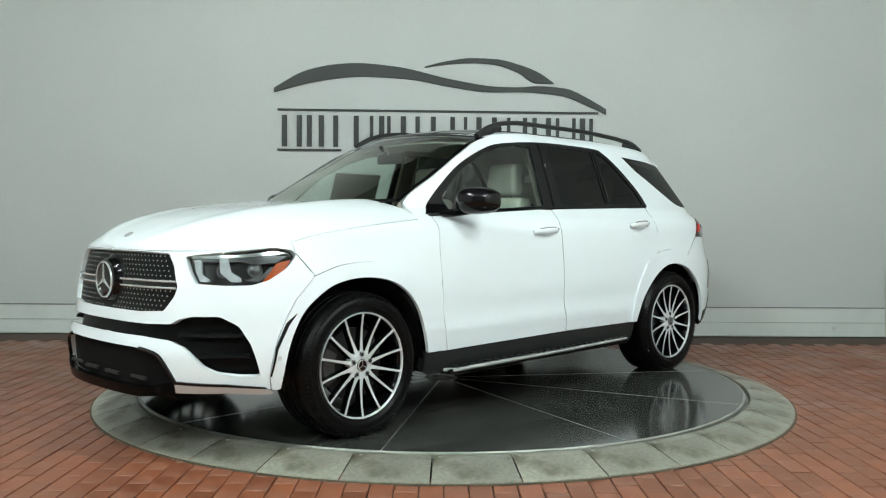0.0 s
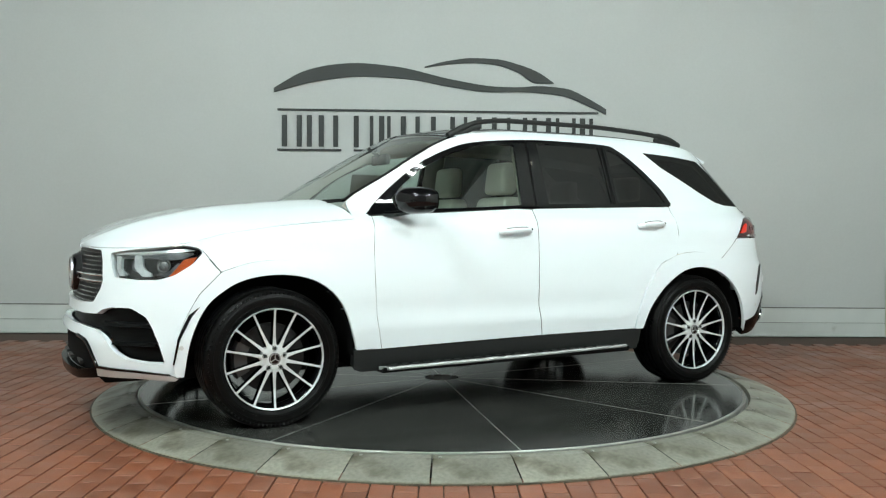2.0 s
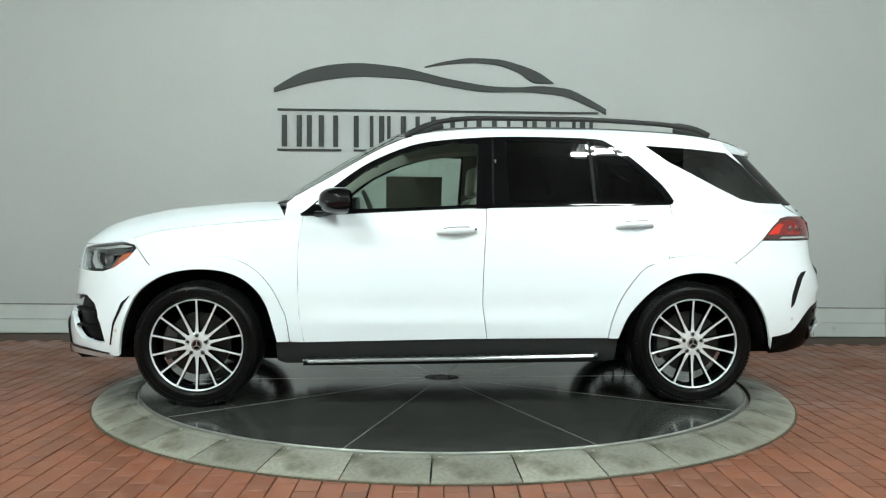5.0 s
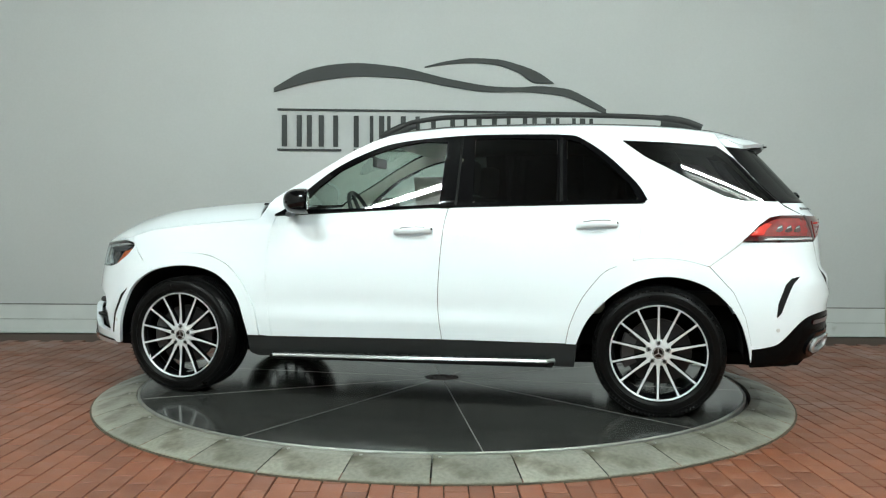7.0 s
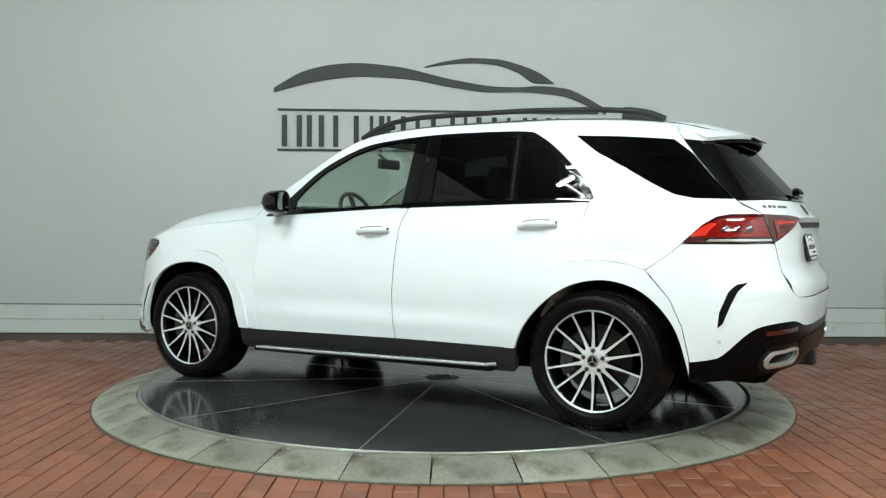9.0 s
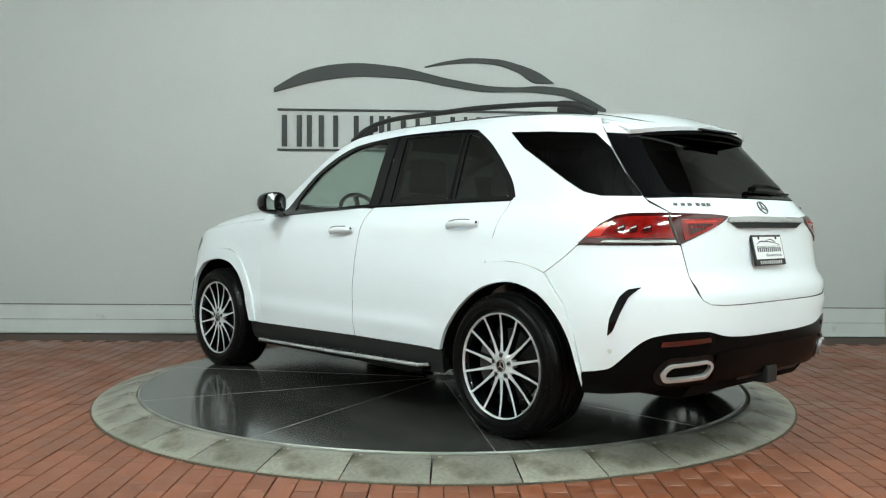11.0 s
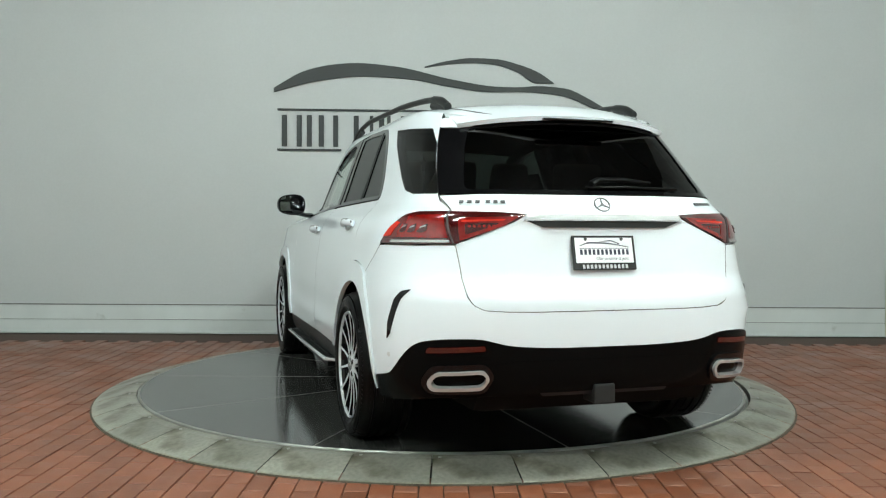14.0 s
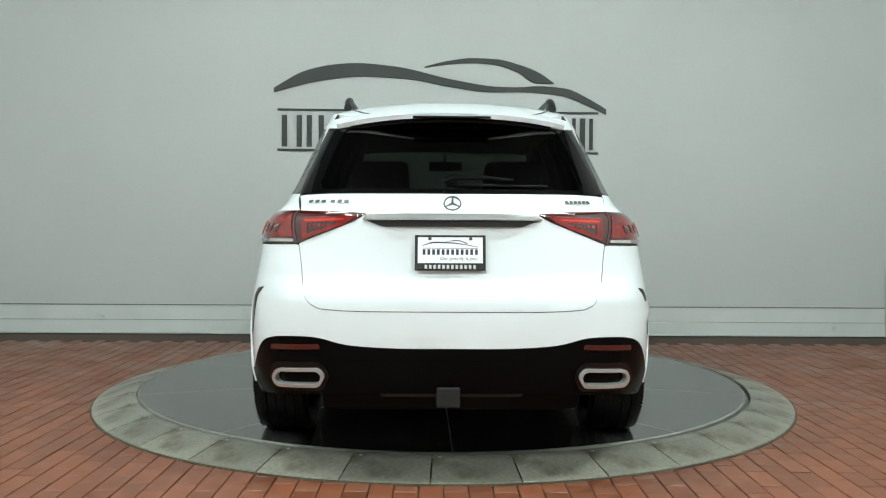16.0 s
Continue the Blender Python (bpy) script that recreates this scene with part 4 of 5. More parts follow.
    for s in (1, -1):
        part("roof_seam", sweep([(lambda p: (p[0], p[1], p[2] + 0.001))(roof(i / 20, s * 0.86)) for i in range(21)], 0.004, 6), GAP, car)

    # --- side frame of the cabin ---
    top_line = [(x, PILLAR(x)) for x in (0.998, 0.95, 0.85, 0.73, 0.62, 0.51, 0.40, 0.29, 0.18, 0.08, -0.1, -0.3, -0.6, -0.95, -1.2, -1.5, -1.68, -1.81)]
    frame_poly = [(0.90, 1.150)] + [(0.996, 1.218)] + top_line[1:] + [(-1.835, 1.602), (-1.935, 1.475), (-2.05, 1.345), (-2.166, 1.228), (-2.20, 1.20), (-2.30, 1.152)] + [(-2.16, 1.150), (-2.10, 1.138), (-2.04, 1.097), (-1.946, 1.000), (-1.876, 0.938), (-1.77, 0.862)] + [p for p in ARCH_R_OUT if p[0] < -1.36][::-1][1:] + [(-1.352, 0.890), (-1.390, 1.05), (-1.402, 1.215)]
    dlo = DLO_LOW + DLO_TOP
    # The frame is cut where the window opening meets its lower edge.
    frame_poly = frame_poly[:-1] + [(-1.403, 1.222)] + DLO_TOP
    panel("side_frame", frame_poly, PAINT, car, "white pillars and rear quarter", holes=[QUARTER], gap=0.0015, deep=0.02, r=0.0, step=0.032, rim=GAP)
    ring = [(0.915, 1.147)] + DLO_LOW[1:] + [(-1.43, 1.240)] + DLO_TOP[1:]
    GLASS_F = [(0.70, 1.180), (0.30, 1.190), (-0.175, 1.215), (-0.195, 1.605), (-0.05, 1.612), (0.10, 1.588), (0.28, 1.536), (0.50, 1.430), (0.64, 1.322), (0.715, 1.245)]
    GLASS_R = [(-0.385, 1.226), (-0.90, 1.236), (-0.885, 1.615), (-0.60, 1.626), (-0.375, 1.624)]
    GLASS_T = [(-0.960, 1.238), (-1.375, 1.245), (-1.32, 1.335), (-1.16, 1.490), (-1.03, 1.588), (-0.945, 1.612)]
    panel("window_surround", ring, BLACK, car, "gloss black window surround", holes=[GLASS_F, GLASS_R, GLASS_T], lift=0.001, gap=0.001, deep=0.02, r=0.004, step=0.03)
    panel("front_window", GLASS_F, CLEAR, car, "clear front door window", flat_pane=0.93, lift=-0.005, gap=0, deep=0, r=0.02, step=0.05)
    panel("rear_window", GLASS_R, DARK, car, "dark tinted rear door window", flat_pane=0.6, lift=-0.004, gap=0, deep=0, r=0.02, step=0.05)
    panel("rear_vent_window", GLASS_T, DARK, car, "dark tinted fixed window", flat_pane=0.6, lift=-0.004, gap=0, deep=0, r=0.02, step=0.05)
    panel("quarter_window", QUARTER, DARK, car, "dark tinted quarter window", flat_pane=0.7, lift=-0.003, gap=0.001, deep=0.006, r=0.02, step=0.05)
    panel("window_bar", [(-0.275, 1.20), (-0.288, 1.20), (-0.300, 1.64), (-0.287, 1.64)], SATIN, car, "", lift=0.004, gap=0, deep=0.004, r=0, step=0.05)
    panel("window_bar", [(-0.915, 1.232), (-0.935, 1.232), (-0.920, 1.622), (-0.902, 1.622)], SATIN, car, "", lift=0.003, gap=0, deep=0.004, r=0, step=0.05)
    panel("belt_moulding", [(0.90, 1.137), (0.31, 1.166), (-0.26, 1.196), (-0.90, 1.212), (-1.415, 1.222), (-1.415, 1.232), (-0.90, 1.224), (-0.26, 1.208), (0.31, 1.179), (0.895, 1.149)], BLACK, car, "black belt moulding", lift=0.007, gap=0, deep=0.01, r=0, step=0.05)

    # --- sills and steps ---
    panel("sill", [(1.035, 0.378), (0.0, 0.393), (-1.035, 0.398), (-1.02, 0.255), (0.98, 0.245), (1.03, 0.265)], GREYTRIM, car, "dark grey plastic sill", gap=0.001, deep=0.05, r=0.01, step=0.05, lift=-0.008)
    for s in (1, -1):
        step_ = part("side_step", prism([(0.865, 0.266), (0.875, 0.245), (-0.90, 0.262), (-0.915, 0.288), (-0.90, 0.294), (0.86, 0.276)], *sorted((s * 0.86, s * 0.985))), SATIN, car, "black running board with a bright edge", bevel=0.006)
        part("step_edge", sweep([(0.87, s * 0.93, 0.268), (0.84, s * 0.99, 0.271), (0.0, s * 0.995, 0.283), (-0.87, s * 0.99, 0.298), (-0.905, s * 0.94, 0.299)], 0.0115, 8), CHROME, step_, "bright aluminium step edge", True)
        for k in range(24):
            x = 0.78 - k * 0.07
            part("step_stud", box((x - 0.022, s * 0.925 - 0.018, 0.272 + 0.0122 * (0.78 - x)), (x + 0.022, s * 0.925 + 0.018, 0.283 + 0.0122 * (0.78 - x))), GREYTRIM, step_)

    # --- tail ---
    rb = [(-1.77, 0.862), (-1.876, 0.938), (-1.945, 0.998), (-2.224, 1.0)] + [re(0.674, 1.004), re(0.664, 0.94), re(0.655, 0.86), re(0.640, 0.785), re(0.615, 0.748), re(0.572, 0.728), re(0.48, 0.722), re(0.36, 0.720), re(0.0, 0.718), re(0.0, 0.562)] + VALANCE_TOP[::-1][1:] + [(-2.0, 0.42), (-1.965, 0.58), (-1.90, 0.72)]

    def tail_push(u, z):
        return 0.012 * math.exp(-((z - 0.70) / 0.035) ** 2) if u < -2.25 else 0.0
    panel("rear_bumper", rb, PAINT, car, "white rear bumper", side="middle", gap=0.0015, r=0.012, deep=0.02, rim=GAP, push=tail_push)
    panel("rear_slit", [(-2.132, 0.580), (-2.140, 0.66), (-2.180, 0.765), (-2.212, 0.799), (-2.262, 0.81), (-2.248, 0.795), (-2.220, 0.765), (-2.192, 0.700), (-2.157, 0.605)], BLACK, car, "narrow black rear air slit", lift=0.003, gap=0, deep=0.006, r=0.006, step=0.02)

    def hatch_push(u, z):
        y = abs(skin(u, z)[1])
        dip = max(0.0, min(1.0, (1.095 - z) / 0.07)) * max(0.0, min(1.0, (z - 0.82) / 0.09)) * max(0.0, min(1.0, (0.46 - y) / 0.20))
        return -0.024 * dip + 0.012 * math.exp(-((z - 0.80) / 0.03) ** 2)
    hatch = panel("tailgate", [re(0.0, 1.228), re(0.30, 1.228), re(0.55, 1.228), (-2.172, 1.222), re(0.676, 1.148), re(0.51, 1.148), re(0.368, 1.138), re(0.43, 1.104), re(0.674, 1.008)] + HATCH_EDGE[6:13] + [re(0.0, 0.718)], PAINT, car, "white tailgate", side="middle", gap=0.0015, r=0.008, deep=0.02, rim=GAP, push=hatch_push, step=0.03)[0]
    panel("tail_glass_surround", [re(0.0, 1.232), re(0.55, 1.232), (-2.168, 1.230), (-2.05, 1.348), (-1.935, 1.478), (-1.838, 1.600), re(0.40, 1.60), re(0.0, 1.60)], BLACK, car, "gloss black rear window border", side="middle", gap=0.001, r=0, deep=0.015,
          holes=[TAIL_GLASS])
    panel("tail_glass", TAIL_GLASS, DARK, car, "dark tinted rear window", side="middle", lift=-0.004, gap=-0.001, deep=0, r=0.02, step=0.05)
    panel("roof_corner", [(-1.828, 1.606), (-1.872, 1.560), re(0.540, 1.552), re(0.480, 1.556), re(0.470, 1.606)], PAINT, car, "white roof corner beside the spoiler", lift=0.004, gap=0, deep=0.012, r=0.004, step=0.025)
    add_tail(car, hatch)
    add_trim(car)
    add_cabin(car, roof, frame_poly)
    return car, hatch


def add_wheels(car):
    first = make_wheel(car)
    first.matrix_basis = pose(HUB_X, 0.978, HUB_Z, 0, 0, 0)
    for x, s in ((-1, 1), (1, -1), (-1, -1)):
        copy_thing(first, pose(x * HUB_X, s * 0.978, HUB_Z, 0, 0, 0 if s > 0 else 180))


def at_skin(q, s=1, out=0.0):
    """A place and a turn on the skin, its y axis outwards."""
    p, n = Vector(skin(*q)), skin_normal(*q)
    if s < 0:
        p.y, n.y = -p.y, -n.y
    m = n.to_track_quat("Y", "Z").to_matrix().to_4x4()
    m.translation = p + n * out
    return m


def add_tail(car, hatch):
    """Tail lamps, lower valance, exhausts, plate, badges, wiper and spoiler."""
    for lamp, side in zip(panel("tail_lamp", TAILLAMP, REDDARK, car, "dark red wrap-round tail lamp", lift=0.005, gap=0.001, deep=0.02, r=0.008, step=0.025), ("left", "right")):
        def piece(nm, poly, m, lift, lab="", r=0.006):
            panel(nm, poly, m, lamp, lab, lift=lift, gap=0, deep=0.004, r=r, step=0.02, side=side)
        piece("red_element", [(-1.995, 1.030), (-2.045, 1.082), (-2.10, 1.116), (-2.16, 1.130), re(0.705, 1.132), re(0.700, 1.034), (-2.20, 1.034)], REDLENS, 0.008, "bright red element")
        piece("tip", [(-1.985, 1.034), (-2.035, 1.080), (-2.075, 1.102), (-2.105, 1.098), (-2.075, 1.066), (-2.06, 1.040)], REDLIT, 0.0105, "orange-red corner element", 0.004)
        for u in (-2.145, -2.195, -2.245):
            piece("dark_cell", [(u + 0.022, 1.058), (u + 0.006, 1.084), (u - 0.016, 1.094), (u - 0.020, 1.062), (u, 1.054)], REDDARK, 0.0105, "dark cell", 0.006)
            piece("cell_glint", [(u + 0.010, 1.078), (u - 0.012, 1.087), (u - 0.012, 1.081), (u + 0.010, 1.072)], CHROME, 0.0125, "", 0.002)
        tri = [re(0.655, 1.120), re(0.50, 1.126), re(0.405, 1.128), re(0.47, 1.090), re(0.56, 1.056), re(0.655, 1.022)]
        core = [re(0.632, 1.096), re(0.50, 1.100), re(0.495, 1.096), re(0.560, 1.072), re(0.632, 1.048)]
        panel("red_frame", tri, REDLENS, lamp, "red triangular light guide", holes=[core], lift=0.008, gap=0, deep=0.004, r=0.006, step=0.02, side=side)
        piece("lit_line", [re(0.645, 1.110), re(0.465, 1.117), re(0.475, 1.109), re(0.645, 1.102)], REDLIT, 0.0105, "glowing red line", 0.003)
        for k in range(6):
            y = 0.622 - 0.020 * k
            piece("red_stud", [re(y, 1.092), re(y - 0.011, 1.092), re(y - 0.011, 1.080), re(y, 1.080)], REDLENS, 0.0065, "", 0.002)
        piece("clear_strip", [(-2.06, 1.011), (-2.22, 1.012), re(0.695, 1.014), re(0.695, 1.026), (-2.22, 1.024), (-2.08, 1.022)], CHROME, 0.009, "clear reversing strip", 0.003)
        piece("lamp_joint", [re(0.684, 1.149), re(0.677, 1.149), re(0.677, 1.007), re(0.684, 1.007)], GAP, 0.0085, "", 0)
    low = VALANCE_TOP + [re(-0.0, 0.352), re(0.3, 0.355), re(0.565, 0.352), re(0.74, 0.338), (-2.25, 0.325), (-2.10, 0.305), (-1.99, 0.300)]
    valance = panel("rear_valance", low, VALANCE, car, "satin black lower rear bumper", side="middle", lift=0.004, gap=0.0, r=0.01, deep=0.05)[0]
    panel("diffuser", [re(0.0, 0.512), re(0.42, 0.510), re(0.52, 0.500), re(0.515, 0.375), re(0.30, 0.368), re(0.0, 0.368)], VALANCE, valance, "black diffuser", side="middle", lift=0.012, gap=0, deep=0.012, r=0.015)
    panel("lower_strip", [re(0.0, 0.366), re(0.31, 0.366), re(0.30, 0.352), re(0.0, 0.350)], IRON, valance, "grey metal strip", side="middle", lift=0.012, gap=0, deep=0.02, r=0.004)
    pipe = [re(0.782, 0.418), re(0.757, 0.462), re(0.567, 0.476), re(0.540, 0.440), re(0.568, 0.394), re(0.762, 0.382)]
    hole = [re(0.766, 0.419), re(0.747, 0.450), re(0.574, 0.463), re(0.555, 0.439), re(0.575, 0.407), re(0.751, 0.396)]
    bezel = [re(0.806, 0.415), re(0.772, 0.490), re(0.560, 0.502), re(0.520, 0.445), re(0.552, 0.372), re(0.775, 0.362)]
    panel("pipe_surround", bezel, BLACK, valance, "gloss black exhaust surround", holes=[pipe], lift=0.014, gap=0, deep=0.012, r=0.03, step=0.025)
    panel("exhaust_trim", pipe, PIPE, valance, "chrome six-sided exhaust trim", holes=[hole], lift=0.028, gap=0, deep=0.05, r=0.02, step=0.02)
    panel("exhaust_mouth", pipe, UNDER, valance, "", lift=-0.012, gap=0.004, deep=0, r=0.02, step=0.03)
    panel("reflector", [re(0.795, 0.540), re(0.79, 0.564), re(0.57, 0.578), re(0.565, 0.556)], REDDARK, valance, "dark red reflector", lift=0.010, gap=0, deep=0.006, r=0.006, step=0.025)
    part("tow_hitch", box((-2.475, -0.036, 0.305), (-2.36, 0.066, 0.392)), GREYTRIM, car, "black capped tow hitch", bevel=0.008)

    panel("chrome_strip", [re(0.388, 1.110), re(0.372, 1.133), re(0.20, 1.136), re(0.0, 1.136), re(0.0, 1.112), re(0.20, 1.112)], CHROME, hatch, "chrome strip between the tail lamps", side="middle", lift=0.012, gap=0, deep=0.02, r=0.003, step=0.03)
    # The shade below the chrome strip, laid on as a dark grey piece.
    panel("strip_shade", [re(0.372, 1.109), re(0.30, 1.082), re(0.0, 1.078), re(0.0, 1.111), re(0.20, 1.111)], GREYTRIM, hatch, "grey piece drawn as the shade below the chrome strip", side="middle", lift=0.003, gap=0, deep=0.006, r=0.004, step=0.03)

    # Number plate holder, tilted with the tailgate, with a plain dealer card.
    tilt = pose(-2.433, 0.009, 0.970, 0, 0, -90) @ pose(0, 0, 0, -14, 0, 0)

    def card(nm, a, b, c, d, m, out, lab="", deep=0.002, bev=0.0):
        ob = part(nm, box((a, -out, c), (b, -out + deep, d)), m, hatch, lab, bevel=bev)
        ob.matrix_basis = tilt
        return ob
    ink = material("card_ink", (0.03, 0.035, 0.06), 0.5)
    white = material("card_white", (0.82, 0.84, 0.84), 0.35)
    silver = material("card_silver", (0.55, 0.57, 0.58), 0.3, 0.2)
    card("plate_frame", -0.153, 0.153, -0.078, 0.078, GREYTRIM, 0.010, "dark grey plate frame", 0.012, 0.003)
    card("plate_card", -0.140, 0.140, -0.047, 0.066, white, 0.013, "white dealer card with bars and a car outline", 0.004)
    for x in (-0.088, 0.088):
        ob = part("plate_screw", lathe([(0, 0.004), (0.007, 0.003), (0.008, 0)], "z", 10), GAP, hatch)
        ob.matrix_basis = tilt @ pose(x, -0.013, 0.060, 90, 0, 0)
    for k in range(12):
        x = -0.113 + k * 0.0205
        card("card_bar", x - 0.006, x + 0.006, -0.011, 0.013, ink, 0.0138, "", 0.001)
    for k in range(12):
        x = -0.105 + k * 0.019
        card("frame_bar", x - 0.0055, x + 0.0055, -0.072, -0.055, silver, 0.0112, "", 0.0014)
    card("card_line", -0.12, 0.12, 0.0165, 0.0185, ink, 0.0138, "", 0.001)
    top = curve((-0.12, 0.030), (-0.07, 0.046), (0.0, 0.044), (0.06, 0.036), (0.12, 0.024))
    lowc = curve((-0.12, 0.028), (-0.07, 0.040), (0.0, 0.039), (0.06, 0.033), (0.12, 0.022))
    ob = part("card_swoop", prism(ribbon(top, lowc, -0.12, 0.12, 20), -0.0148, -0.0132), ink, hatch)
    ob.matrix_basis = tilt
    arc_t, arc_l = curve((-0.02, 0.0475), (0.03, 0.054), (0.075, 0.040)), curve((-0.02, 0.0465), (0.03, 0.050), (0.075, 0.036))
    ob = part("card_swoop", prism(ribbon(arc_t, arc_l, -0.02, 0.075, 16), -0.0148, -0.0132), ink, hatch)
    ob.matrix_basis = tilt
    words = bpy.data.curves.new("slogan", "FONT")
    words.body, words.size, words.align_x, words.shear, words.extrude = "Our priority is you.", 0.0205, "CENTER", 0.3, 0.0003
    temp = bpy.data.objects.new("slogan", words)
    me = bpy.data.meshes.new_from_object(temp)
    bpy.data.objects.remove(temp)
    me.materials.append(ink)
    ob = new("slogan", me)
    ob.parent = hatch
    ob.matrix_basis = tilt @ pose(0.036, -0.0138, -0.034, 90, 0, 0)

    # Badges: plain chrome bars and a ring.
    for s, a, b, n in ((1, 0.640, 0.445, 6), (-1, 0.492, 0.618, 6)):
        for k in range(n):
            y = a + (b - a) * (k + 0.5 + (0.35 if k > 2 and s > 0 else 0)) / (n + 0.4)
            bm = box((-0.0095 if s > 0 else -0.007, -0.001, -0.007), (0.0095 if s > 0 else 0.007, 0.004, 0.007))
            bmesh.ops.transform(bm, verts=bm.verts[:], matrix=at_skin(re(y, 1.187), s, 0.008))
            part("badge_bar", bm, BADGE, hatch)
    bm = lathe([(0.033, 0.0), (0.034, 0.006), (0.038, 0.006), (0.040, 0.0)], "y", 32)
    bmesh.ops.transform(bm, verts=bm.verts[:], matrix=at_skin(re(0.0, 1.183), 1, 0.001))
    part("badge_ring", bm, BADGE, hatch, "chrome ring badge", True)
    for k in range(3):
        bm = prism([(-0.005, 0.0), (0.005, 0.0), (0.001, 0.034), (-0.001, 0.034)], 0.0, 0.005)
        bmesh.ops.rotate(bm, verts=bm.verts[:], matrix=Matrix.Rotation(radians(120 * k), 3, "Y"))
        bmesh.ops.transform(bm, verts=bm.verts[:], matrix=at_skin(re(0.0, 1.183), 1, 0.001))
        part("badge_bar", bm, BADGE, hatch)

    # Rear wiper.
    def on_tail(y, z, out):
        return tuple(at_skin(re(abs(y), z), 1 if y >= 0 else -1, out).translation)
    wiper = part("rear_wiper", sweep([on_tail(0.035, 1.262, 0.025), on_tail(0.0, 1.275, 0.032), on_tail(-0.13, 1.280, 0.03), on_tail(-0.265, 1.270, 0.026)], [0.022, 0.020, 0.016, 0.011], 10, 0.7), SATIN, car, "black rear wiper arm", True)
    part("blade", sweep([on_tail(0.06, 1.258, 0.010), on_tail(-0.15, 1.258, 0.012), on_tail(-0.42, 1.256, 0.010)], 0.006, 6), RUBBER, wiper)

    # Roof spoiler with the high brake lamp.
    ys = [math.copysign(1 - (1 - abs(k / 14)) ** 1.3, k) * 0.55 for k in range(-14, 15)]
    rows = []
    for i in range(9):
        s = i / 8
        row = []
        for y in ys:
            q = abs(y) / 0.55
            x0, z0 = -1.86 + 0.05 * q * q, 1.690 - 0.066 * q ** 2.6
            x1, z1 = -2.150 + 0.17 * q ** 2.6, 1.603 - 0.036 * q ** 2.2
            row.append((x0 + (x1 - x0) * s, y, z0 + (z1 - z0) * (s ** 1.25) + 0.003))
        rows.append(row)
    spoiler = sheet("roof_spoiler", rows, PAINT, car, "white roof spoiler over the rear window", 0.022)
    under = [[(p[0] + 0.010, p[1] * 0.98, p[2] - 0.031) for p in row] for row in rows[2:]]
    sheet("spoiler_underside", under, SATIN, spoiler, "black underside", 0.01)
    bm = box((-2.156, -0.180, 1.584), (-2.12, 0.180, 1.593))
    part("brake_lamp", bm, BLACK, spoiler, "slim dark high brake lamp", bevel=0.003)


